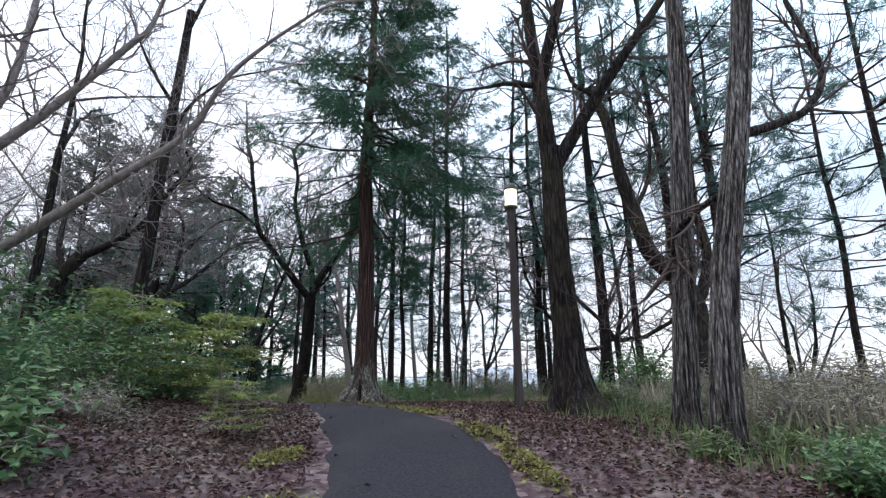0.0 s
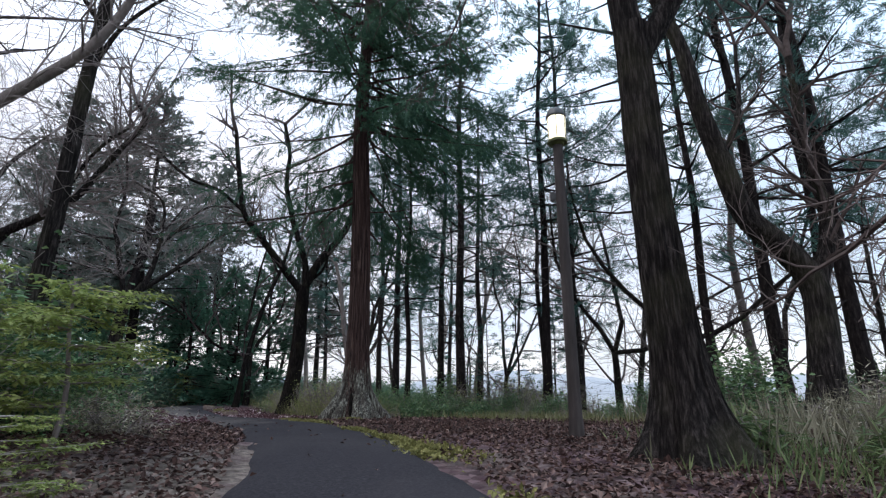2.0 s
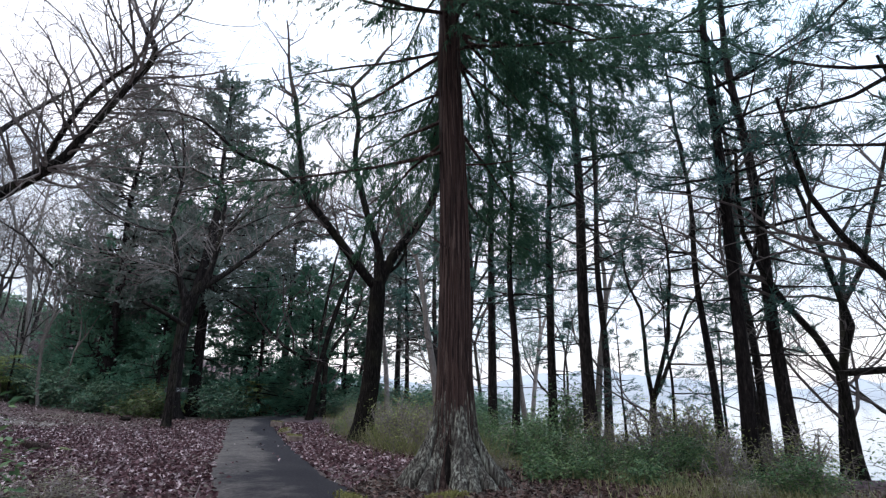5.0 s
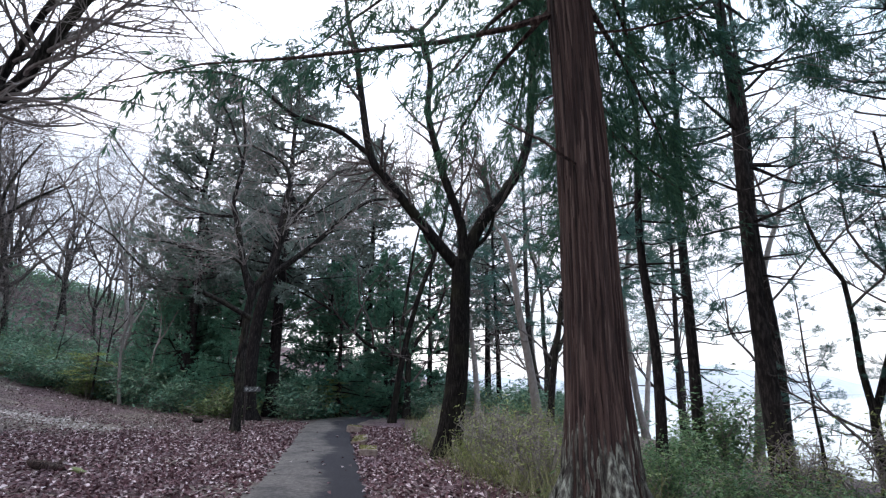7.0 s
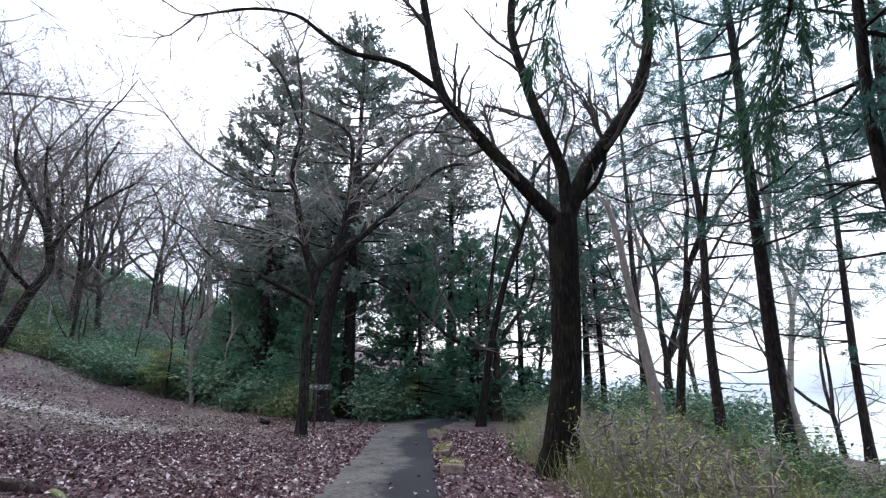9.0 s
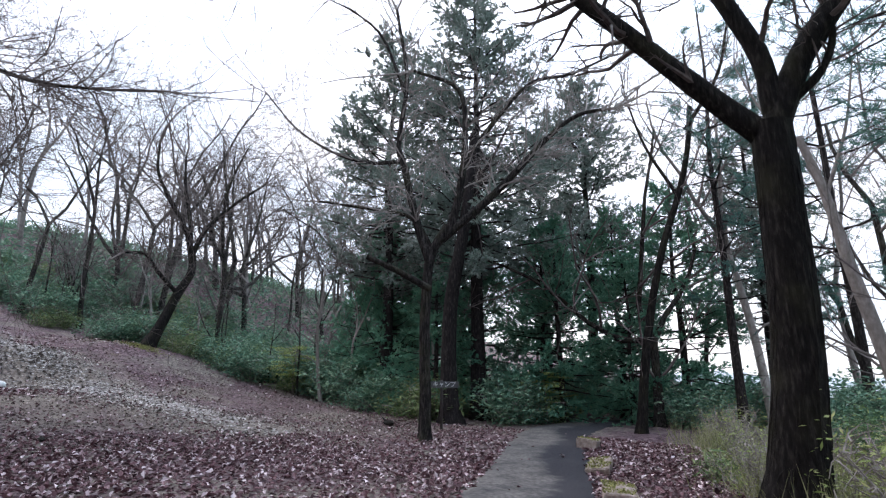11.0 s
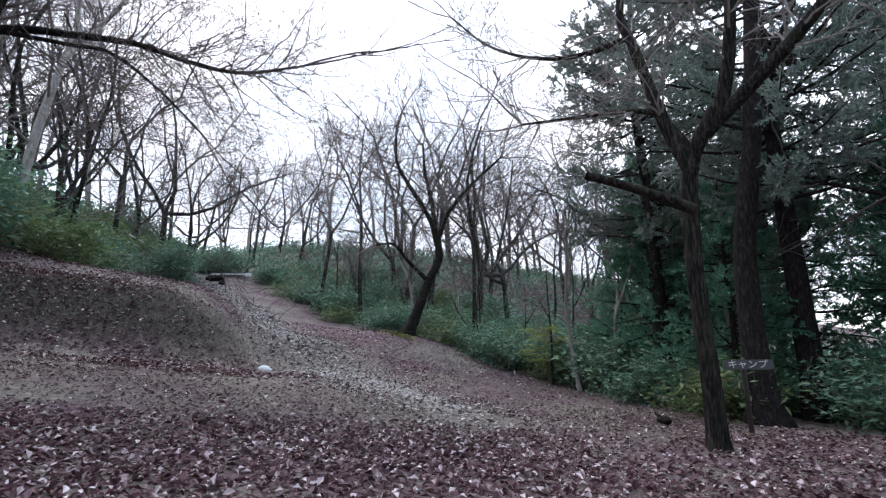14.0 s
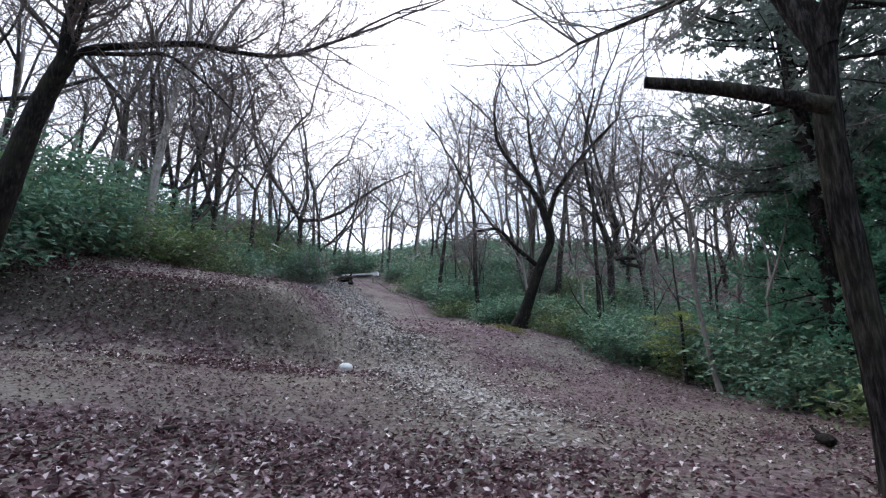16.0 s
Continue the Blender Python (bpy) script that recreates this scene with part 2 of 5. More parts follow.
M_WATER = bpy.data.materials.new("lake_water")
M_WATER.use_nodes = True
_n, _l = M_WATER.node_tree.nodes, M_WATER.node_tree.links
_b = _n["Principled BSDF"]
_b.inputs["Base Color"].default_value = (0.22, 0.24, 0.25, 1)
_b.inputs["Roughness"].default_value = 0.12
_b.inputs["IOR"].default_value = 1.33
_t, _w, _p = _n.new("ShaderNodeTexCoord"), _n.new("ShaderNodeTexNoise"), _n.new("ShaderNodeBump")
_w.inputs["Scale"].default_value, _w.inputs["Detail"].default_value = 0.8, 4.0
_p.inputs["Strength"].default_value, _p.inputs["Distance"].default_value = 0.25, 0.05
_l.new(_t.outputs["Object"], _w.inputs["Vector"])
_l.new(_w.outputs[0], _p.inputs["Height"])
_l.new(_p.outputs[0], _b.inputs["Normal"])


def ground_material():
    """Leaf-littered woodland soil: maroon-brown litter, worn bare earth, grey grit and moss in broad patches."""
    m = bpy.data.materials.new("woodland_soil")
    m.use_nodes = True
    nt = m.node_tree
    n, ln = nt.nodes, nt.links
    b = n["Principled BSDF"]
    b.inputs["Roughness"].default_value, b.inputs["Specular IOR Level"].default_value = 0.95, 0.15
    tc = n.new("ShaderNodeTexCoord")

    def noise_ramp(scale, detail, stops):
        no, r = n.new("ShaderNodeTexNoise"), n.new("ShaderNodeValToRGB")
        no.inputs["Scale"].default_value, no.inputs["Detail"].default_value, no.inputs["Roughness"].default_value = scale, detail, 0.7
        ln.new(tc.outputs["Object"], no.inputs["Vector"])
        ln.new(no.outputs[0], r.inputs[0])
        while len(r.color_ramp.elements) < len(stops):
            r.color_ramp.elements.new(0.5)
        for e, (p, c) in zip(r.color_ramp.elements, stops):
            e.position, e.color = p, (*c, 1)
        return no, r

    vo = n.new("ShaderNodeTexVoronoi")
    vo.inputs["Scale"].default_value = 11.0
    ln.new(tc.outputs["Object"], vo.inputs["Vector"])
    vr = n.new("ShaderNodeValToRGB")
    stops = [(0.0, (0.035, 0.018, 0.024)), (0.45, (0.075, 0.044, 0.052)), (0.8, (0.13, 0.085, 0.095)), (1.0, (0.17, 0.12, 0.128))]
    while len(vr.color_ramp.elements) < 4:
        vr.color_ramp.elements.new(0.5)
    for e, (p, c) in zip(vr.color_ramp.elements, stops):
        e.position, e.color = p, (*c, 1)
    sep = n.new("ShaderNodeSeparateColor")
    ln.new(vo.outputs["Color"], sep.inputs[0])
    ln.new(sep.outputs[0], vr.inputs[0])
    _, soil = noise_ramp(9, 10, [(0.38, (0.065, 0.052, 0.046)), (0.5, (0.125, 0.102, 0.09)), (0.64, (0.24, 0.20, 0.18))])
    _, patch = noise_ramp(0.42, 6, [(0.44, (0, 0, 0)), (0.58, (1, 1, 1))])
    mossn, moss = noise_ramp(0.9, 7, [(0.62, (0, 0, 0)), (0.72, (0.7, 0.7, 0.7))])
    m1, m2 = n.new("ShaderNodeMix"), n.new("ShaderNodeMix")
    m1.data_type = m2.data_type = "RGBA"
    ln.new(patch.outputs[0], m1.inputs[0])
    ln.new(vr.outputs[0], m1.inputs[6])
    ln.new(soil.outputs[0], m1.inputs[7])
    ln.new(moss.outputs[0], m2.inputs[0])
    ln.new(m1.outputs[2], m2.inputs[6])
    m2.inputs[7].default_value = (0.12, 0.115, 0.05, 1)
    colour = m2.outputs[2]
    # the first layer pales worn soil, the second darkens the mound's face
    for name, low, high, dark, pale in (("wear", 0.55, 0.95, (0.060, 0.046, 0.041), (0.175, 0.143, 0.127)), ("mound_face", 0.55, 0.95, (0.022, 0.018, 0.016), (0.075, 0.064, 0.052))):
        at, nz, ad, mr, rp, mx = (n.new(k) for k in ("ShaderNodeAttribute", "ShaderNodeTexNoise", "ShaderNodeMath", "ShaderNodeMapRange", "ShaderNodeValToRGB", "ShaderNodeMix"))
        at.attribute_name, ad.operation, mx.data_type = name, "ADD", "RGBA"
        nz.inputs["Scale"].default_value, nz.inputs["Detail"].default_value, nz.inputs["Roughness"].default_value = 2.2, 9.0, 0.75
        ln.new(tc.outputs["Object"], nz.inputs["Vector"])
        ln.new(at.outputs["Fac"], ad.inputs[0])
        ln.new(nz.outputs[0], ad.inputs[1])
        mr.inputs[1].default_value, mr.inputs[2].default_value = low + 0.15, high + 0.15
        ln.new(ad.outputs[0], mr.inputs[0])
        fine = n.new("ShaderNodeTexNoise")
        fine.inputs["Scale"].default_value, fine.inputs["Detail"].default_value = 12.0, 10.0
        ln.new(tc.outputs["Object"], fine.inputs["Vector"])
        ln.new(fine.outputs[0], rp.inputs[0])
        rp.color_ramp.elements[0].position, rp.color_ramp.elements[0].color = 0.35, (*dark, 1)
        rp.color_ramp.elements[1].position, rp.color_ramp.elements[1].color = 0.65, (*pale, 1)
        ln.new(mr.outputs[0], mx.inputs[0])
        ln.new(colour, mx.inputs[6])
        ln.new(rp.outputs[0], mx.inputs[7])
        colour = mx.outputs[2]
    ln.new(colour, b.inputs["Base Color"])
    bp, nb = n.new("ShaderNodeBump"), n.new("ShaderNodeTexNoise")
    nb.inputs["Scale"].default_value, nb.inputs["Detail"].default_value = 14.0, 10.0
    ln.new(tc.outputs["Object"], nb.inputs["Vector"])
    bp.inputs["Strength"].default_value, bp.inputs["Distance"].default_value = 0.9, 0.05
    ln.new(nb.outputs[0], bp.inputs["Height"])
    ln.new(bp.outputs[0], b.inputs["Normal"])
    return m


M_GROUND = ground_material()


def dust_path(m):
    """Dry silt over the asphalt, where the path's own dust layer lies, broken up by streaks."""
    n, ln = m.node_tree.nodes, m.node_tree.links
    b = n["Principled BSDF"]
    under = b.inputs["Base Color"].links[0].from_socket
    at, tc, no, r = n.new("ShaderNodeAttribute"), n.new("ShaderNodeTexCoord"), n.new("ShaderNodeTexNoise"), n.new("ShaderNodeMapRange")
    at.attribute_name = "dust"
    no.inputs["Scale"].default_value, no.inputs["Detail"].default_value, no.inputs["Roughness"].default_value = 1.5, 8.0, 0.7
    ln.new(tc.outputs["Object"], no.inputs["Vector"])
    add = n.new("ShaderNodeMath")
    add.operation = "ADD"
    ln.new(at.outputs["Fac"], add.inputs[0])
    ln.new(no.outputs[0], add.inputs[1])
    r.inputs[1].default_value, r.inputs[2].default_value, r.inputs[4].default_value = 0.85, 1.15, 0.9
    ln.new(add.outputs[0], r.inputs[0])
    fine, ramp, mx = n.new("ShaderNodeTexNoise"), n.new("ShaderNodeValToRGB"), n.new("ShaderNodeMix")
    fine.inputs["Scale"].default_value, fine.inputs["Detail"].default_value = 16.0, 8.0
    ln.new(tc.outputs["Object"], fine.inputs["Vector"])
    ln.new(fine.outputs[0], ramp.inputs[0])
    ramp.color_ramp.elements[0].position, ramp.color_ramp.elements[0].color = 0.32, (0.065, 0.057, 0.056, 1)
    ramp.color_ramp.elements[1].position, ramp.color_ramp.elements[1].color = 0.68, (0.165, 0.146, 0.137, 1)
    mx.data_type = "RGBA"
    ln.new(r.outputs[0], mx.inputs[0])
    ln.new(under, mx.inputs[6])
    ln.new(ramp.outputs[0], mx.inputs[7])
    ln.new(mx.outputs[2], b.inputs["Base Color"])


dust_path(M_ASPHALT)


# ---- mesh tools ----
class Soup:
    """Collects vertices and faces for one mesh."""

    def __init__(self):
        self.v, self.f, self.n = [], [], 0

    def add(self, verts, faces):
        verts = np.asarray(verts, float)
        self.v.append(verts)
        self.f.append(np.asarray(faces, int) + self.n)
        self.n += len(verts)

    def tube(self, pts, radii, sides=6, ridges=0.0, rng=None, cap=True):
        """A tapered tube along pts; ridges roughens its outline."""
        pts, radii = np.asarray(pts, float), np.asarray(radii, float)
        tan = np.gradient(pts, axis=0)
        tan /= np.linalg.norm(tan, axis=1)[:, None] + 1e-9
        ref = np.array([1.0, 0.0, 0.0]) if abs(tan[0][0]) < 0.8 else np.array([0.0, 1.0, 0.0])
        a = np.cross(tan, ref)
        a /= np.linalg.norm(a, axis=1)[:, None] + 1e-9
        b = np.cross(tan, a)
        th = np.linspace(0, 2 * np.pi, sides, endpoint=False)
        rr = np.repeat(radii[:, None], sides, 1)
        if ridges and rng is not None:
            wob = rng.normal(0, 1, (len(pts), sides))
            col = rng.normal(0, 1, sides)[None, :]
            rr = rr * (1 + ridges * (0.55 * wob + 0.8 * col))
        ring = pts[:, None, :] + rr[..., None] * (np.cos(th)[None, :, None] * a[:, None, :] + np.sin(th)[None, :, None] * b[:, None, :])
        verts = ring.reshape(-1, 3)
        i = np.arange(len(pts) - 1)[:, None] * sides
        j = np.arange(sides)[None, :]
        k = (j + 1) % sides
        quads = np.stack([i + j, i + k, i + sides + k, i + sides + j], -1).reshape(-1, 4)
        self.add(verts, quads)

    def blades(self, base, way, side, length, width, fold=0.0):
        """Rhombic leaves from base along way, as wide as width across side."""
        base, way, side = (np.asarray(q, float) for q in (base, way, side))
        length, width = np.asarray(length, float)[:, None], np.asarray(width, float)[:, None]
        up = np.cross(way, side)
        mid = base + way * length * 0.5 - up * fold * width
        v = np.stack([base, mid + side * width * 0.5, base + way * length, mid - side * width * 0.5], 1).reshape(-1, 3)
        self.add(v, np.arange(len(v)).reshape(-1, 4))

    def mesh(self, name, mat, smooth=False):
        me = bpy.data.meshes.new(name)
        v = np.concatenate(self.v)
        f = np.concatenate(self.f)
        me.vertices.add(len(v))
        me.vertices.foreach_set("co", v.astype(np.float32).ravel())
        me.loops.add(f.size)
        me.loops.foreach_set("vertex_index", f.astype(np.int32).ravel())
        me.polygons.add(len(f))
        me.polygons.foreach_set("loop_start", np.arange(0, f.size, 4, dtype=np.int32))
        me.polygons.foreach_set("use_smooth", np.full(len(f), smooth))
        me.update(calc_edges=True)
        me.validate()
        me.materials.append(mat)
        return me


def unit(v):
    v = np.asarray(v, float)
    return v / (np.linalg.norm(v, axis=-1, keepdims=True) + 1e-9)


def soup_part(name, soup, mat, parent, label="", smooth=False):
    ob = new(name, soup.mesh(name, mat, smooth))
    ob.parent = parent
    return tagged(ob, label)


def part(name, bm, mat, parent, label="", smooth=False):
    me = bpy.data.meshes.new(name)
    if smooth:
        for f in bm.faces:
            f.smooth = True
    bm.to_mesh(me)
    bm.free()
    me.materials.append(mat)
    ob = new(name, me)
    if parent:
        ob.parent = parent
    return tagged(ob, label)


def box_bm(size, bevel=0.01, at=(0, 0, 0), turn=None):
    bm = bmesh.new()
    bmesh.ops.create_cube(bm, size=1)
    bmesh.ops.scale(bm, vec=size, verts=bm.verts)
    if bevel:
        bmesh.ops.bevel(bm, geom=bm.edges[:], offset=bevel, segments=2, affect="EDGES")
    if turn:
        bmesh.ops.transform(bm, matrix=turn, verts=bm.verts)
    bmesh.ops.translate(bm, vec=at, verts=bm.verts)
    return bm


def lathe_bm(profile, sides=24):
    """A turned solid from (radius, z) pairs."""
    bm = bmesh.new()
    rings = []
    for r, z in profile:
        rings.append([bm.verts.new((r * math.cos(2 * math.pi * i / sides), r * math.sin(2 * math.pi * i / sides), z)) for i in range(sides)])
    for a, b in zip(rings, rings[1:]):
        for i in range(sides):
            bm.faces.new((a[i], a[(i + 1) % sides], b[(i + 1) % sides], b[i]))
    bm.faces.new(list(reversed(rings[0])))
    bm.faces.new(rings[-1])
    return bm


# ---- the lie of the land ----
def soft(v, w=1.0):
    return w * np.logaddexp(0.0, v / w)


def step(a, b, v):
    q = np.clip((v - a) / (b - a), 0, 1)
    return q * q * (3 - 2 * q)


def ground(x, y):
    """Height of the ground: a crest under the path, a clearing, a hillside, a low mound and the bank down to the lake."""
    x, y = np.asarray(x, float), np.asarray(y, float)
    near = 0.12 + 0.125 * y - 0.125 * soft(y - 6.8, 0.6) - 0.05 * soft(y - 12.5, 1.2) + 0.05 * soft(y - 22, 1.2)
    near = np.maximum(near, -0.6)
    u = -(x + 12) + 0.45 * (24 - y)
    hill = 0.03 * soft(u, 2) + 0.08 * soft(u - 5, 1.5) + 0.13 * soft(u - 14.5, 2) - 0.20 * soft(u - 66, 4)
    hill = hill * step(-2, -7, x + 0.12 * (12 - y))
    z = near + hill
    z = z + 1.6 * step(-21.2, -23.8, x + 0.25 * (y - 13.5)) * step(19, 15.2, y) * (1 - step(-27, -37, x))
    # a hollow at the mound's foot, a swell of the trail, and the root mound under the hillside edge tree
    z = z - 0.62 * np.exp(-((x + 24.5) ** 2 + (y - 17.9) ** 2) / 2.6) + 0.45 * np.exp(-((x + 26.8) ** 2 + (y - 19.4) ** 2) / 3.2)
    z = z + 0.72 * np.exp(-((x + 29.8) ** 2 + (y - 23.6) ** 2) / 10.0) + 0.14 * np.exp(-((x + 19.2) ** 2 + (y - 20.2) ** 2) / 4.8)
    z = z + 0.35 * step(-1.6, -4.2, x) * step(11, 6, y)
    e = y - (31 + 0.4235 * (x + 16))
    z = z + (0.34 * soft(e - 0.5, 1.0) - 0.34 * soft(e - 14, 3)) * step(-32, -56, x)
    z = z + (0.42 * soft(9.2 - y, 0.8) - 0.42 * soft(-6 - y, 3)) * step(-19, -26, x)
    d = (x - (16 - 0.62 * y)) / 1.18
    z = z - 0.19 * soft(d - 1, 1.2)
    return np.maximum(z, -2.6)


def gz(x, y):
    return float(ground(x, y))


def smooth_line(pts, n=260):
    p = np.array(pts, float)
    d = np.r_[0, np.cumsum(np.linalg.norm(np.diff(p, axis=0), axis=1))]
    t = np.linspace(0, d[-1], n)
    out = np.stack([np.interp(t, d, p[:, c]) for c in (0, 1)], 1)
    ker = np.ones(15) / 15
    pad = np.pad(out, ((7, 7), (0, 0)), "edge")
    return np.stack([np.convolve(pad[:, c], ker, "valid") for c in (0, 1)], 1)


TRAIL = smooth_line([(-16.8, 22.6), (-19.6, 21.7), (-22.8, 20.6), (-26, 19.3), (-29.3, 18.1), (-33.5, 16.8), (-38, 15.2), (-45, 12.5), (-52, 9)], 150)


def build_ground():
    s = np.linspace(-1, 1, 361)
    gx = -8 + 14 * np.sinh(s * 4.6) / 1.0
    gy = 14 + 14 * np.sinh(s * 4.6) / 1.0
    X, Y = np.meshgrid(gx, gy, indexing="ij")
    Z = ground(X, Y)
    rng = np.random.default_rng(3)
    far = np.hypot(X + 6, Y - 14)
    Z = Z + rng.normal(0, 0.012, Z.shape) * (far < 60)
    n = len(s)
    i, j = np.meshgrid(np.arange(n - 1), np.arange(n - 1), indexing="ij")
    k = (i * n + j).ravel()
    sp = Soup()
    sp.add(np.stack([X, Y, Z], -1).reshape(-1, 3), np.stack([k, k + n, k + n + 1, k + 1], 1))
    ob = new("ground", sp.mesh("ground", M_GROUND, True))
    x, y = X.ravel(), Y.ravel()
    near_trail = np.full(len(x), 99.0)
    for px, py in TRAIL[::3]:
        near_trail = np.minimum(near_trail, np.hypot(x - px, y - py))
    trail = np.exp(-((near_trail / 1.5) ** 2))
    terrace = 0.42 * step(-15.6, -17.2, x) * step(-21.0, -19.4, x) * step(11, 14, y) * step(23.5, 21.5, y)
    lower = 0.25 * step(23.5, 25, y) * step(30, 28, y) * step(-9, -12, x) * step(-27, -24, x)
    # mask of the mound's steep face, where the soil is drawn darker
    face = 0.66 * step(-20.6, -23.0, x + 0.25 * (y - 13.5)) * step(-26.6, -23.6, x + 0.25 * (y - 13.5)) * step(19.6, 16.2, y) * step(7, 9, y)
    for name, value in (("wear", 0.75 * trail + terrace + lower), ("mound_face", face * (1 - trail))):
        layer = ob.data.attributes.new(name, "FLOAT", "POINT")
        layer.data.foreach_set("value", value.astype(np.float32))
    return tagged(ob, "leaf-littered brown woodland soil rising to a hillside", "ground", kind="structure")


build_ground()

PATH_LINE = [(0.6, -14), (0.25, -6), (0.0, 0), (-0.1, 4), (-0.5, 6.2), (-1.6, 9.6), (-3.3, 12.6), (-5.3, 15.6), (-8.6, 21.2), (-12.0, 27), (-13.4, 29.6), (-14.2, 32.4), (-14.1, 35.4), (-12.9, 38.6), (-10.8, 42), (-8.5, 46)]


def ribbon(name, line, half, mat, lift, rng, rag=0.05, across=9, label="", category="", kind="structure"):
    """A strip that follows the ground along a line, with ragged edges."""
    t = unit(np.gradient(line, axis=0))
    nrm = np.stack([t[:, 1], -t[:, 0]], 1)
    half = np.broadcast_to(np.asarray(half, float), (len(line),))
    jag = np.convolve(rng.normal(0, rag, len(line) + 4), np.ones(5) / 2.2, "valid")
    jag2 = np.convolve(rng.normal(0, rag, len(line) + 4), np.ones(5) / 2.2, "valid")
    w = np.linspace(-1, 1, across)
    off = np.where(w[None] < 0, w[None] * (half + jag)[:, None], w[None] * (half + jag2)[:, None])
    P = line[:, None, :] + nrm[:, None, :] * off[..., None]
    Z = ground(P[..., 0], P[..., 1]) + lift * (1 - np.abs(w[None]) ** 6 * 1.6)
    V = np.concatenate([P, Z[..., None]], -1).reshape(-1, 3)
    i, j = np.meshgrid(np.arange(len(line) - 1), np.arange(across - 1), indexing="ij")
    k = (i * across + j).ravel()
    sp = Soup()
    sp.add(V, np.stack([k, k + 1, k + across + 1, k + across], 1))
    return tagged(new(name, sp.mesh(name, mat, True)), label, category, kind=kind)


rng0 = np.random.default_rng(11)
PATH = smooth_line(PATH_LINE, 420)
half_w = np.interp(PATH[:, 1], [-14, 4, 10, 22, 30], [0.8, 0.78, 0.85, 1.0, 1.05])
path = ribbon("path", PATH, half_w, M_ASPHALT, 0.05, rng0, 0.035, 25, "worn dark asphalt footpath with dry pale patches", "path")
dust = path.data.attributes.new("dust", "FLOAT", "POINT")
across = np.tile(np.linspace(-1, 1, 25), len(PATH))
along = np.repeat(PATH[:, 1], 25)
cover = np.interp(along, [0, 9, 13, 18, 40], [0.03, 0.14, 0.42, 0.58, 0.58]) * step(0.75, -0.15, across + 0.15 * np.sin(along * 1.3)) + 0.30 * np.abs(across) ** 8
dust.data.foreach_set("value", cover.astype(np.float32))


def gravel(n=34000):
    """The trail: grey chips, thick along its middle and thinning out to both sides."""
    rng = np.random.default_rng(17)
    k = (len(TRAIL) * rng.random(n) ** 0.75).astype(int)
    wide = np.interp(k, [0, 30, 150], [1.1, 0.75, 0.6])
    x, y = TRAIL[k, 0] + rng.normal(0, 1, n) * wide, TRAIL[k, 1] + rng.normal(0, 1, n) * wide
    way = unit(np.stack([rng.normal(0, 1, n), rng.normal(0, 1, n), rng.normal(0, 0.15, n)], 1))
    side = unit(np.cross(way, np.stack([rng.normal(0, 0.2, n), rng.normal(0, 0.2, n), np.ones(n)], 1)))
    sp = Soup()
    sp.blades(np.stack([x, y, ground(x, y) + 0.012], 1), way, side, rng.uniform(0.05, 0.16, n), rng.uniform(0.05, 0.12, n), -0.25)
    tagged(new("trail_gravel", sp.mesh("trail_gravel", M_GRAVEL)), "pale gravel trail climbing the hillside", "trail", kind="stuff")


gravel()

lake = Soup()
lake.add([(-900, -900, -2.0), (1200, -900, -2.0), (1200, 1200, -2.0), (-900, 1200, -2.0)], [(0, 1, 2, 3)])
tagged(new("water", lake.mesh("water", M_WATER)), "calm pale lake behind the trees", "lake", kind="structure")


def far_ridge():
    """The wooded hills on the far shore, with distance haze painted into their colour."""
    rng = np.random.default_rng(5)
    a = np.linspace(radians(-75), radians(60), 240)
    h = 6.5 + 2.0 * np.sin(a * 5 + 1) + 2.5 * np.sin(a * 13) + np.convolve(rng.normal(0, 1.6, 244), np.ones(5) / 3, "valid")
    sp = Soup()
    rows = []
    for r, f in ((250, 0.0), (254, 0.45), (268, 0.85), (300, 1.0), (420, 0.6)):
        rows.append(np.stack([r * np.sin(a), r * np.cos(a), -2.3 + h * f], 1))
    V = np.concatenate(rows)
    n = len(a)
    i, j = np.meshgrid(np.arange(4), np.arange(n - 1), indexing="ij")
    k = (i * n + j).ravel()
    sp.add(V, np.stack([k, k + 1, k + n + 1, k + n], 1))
    tagged(new("backdrop", sp.mesh("backdrop", M_HAZE_TINT, True)), "wooded hills on the far shore, haze painted into their colour", "hills", kind="structure")


far_ridge()


# ---- trees ----
def wander(rng, p, d, length, n, bend, lift):
    """A crooked line of n steps from p along d."""
    pts, p, d = [np.array(p, float)], np.array(p, float), unit(d)
    for _ in range(n):
        d = unit(d + rng.normal(0, bend, 3) + np.array([0, 0, lift]))
        p = p + d * length / n
        pts.append(p)
    return np.array(pts)


def grow(rng, p, d, length, r, depth, out, bend=0.16, lift=0.03, kids=(3, 5), spread=0.85):
    """Branches that fork again and again; out[depth] collects (points, radii)."""
    n = 6 if depth > 1 else (4 if depth else 2)
    pts = wander(rng, p, d, length, n, bend, lift)
    tip = 0.35 if depth else 0.25
    rad = np.linspace(r, r * tip, n + 1)
    out.setdefault(depth, []).append((pts, rad))
    if depth == 0:
        return
    k = rng.integers(kids[0], kids[1] + 1)
    for i in range(k):
        f = rng.uniform(0.25, 0.98)
        a = f * n
        lo = min(int(a), n - 1)
        q = pts[lo] + (pts[lo + 1] - pts[lo]) * (a - lo)
        along = unit(pts[lo + 1] - pts[lo])
        side = unit(np.cross(along, rng.normal(0, 1, 3)))
        nd = unit(along * rng.uniform(0.5, 1.0) + side * spread)
        grow(rng, q, nd, length * rng.uniform(0.45, 0.72) * (1.15 - 0.4 * f), np.interp(a, np.arange(n + 1), rad) * 0.62, depth - 1, out, bend * 1.15, lift, kids, spread)


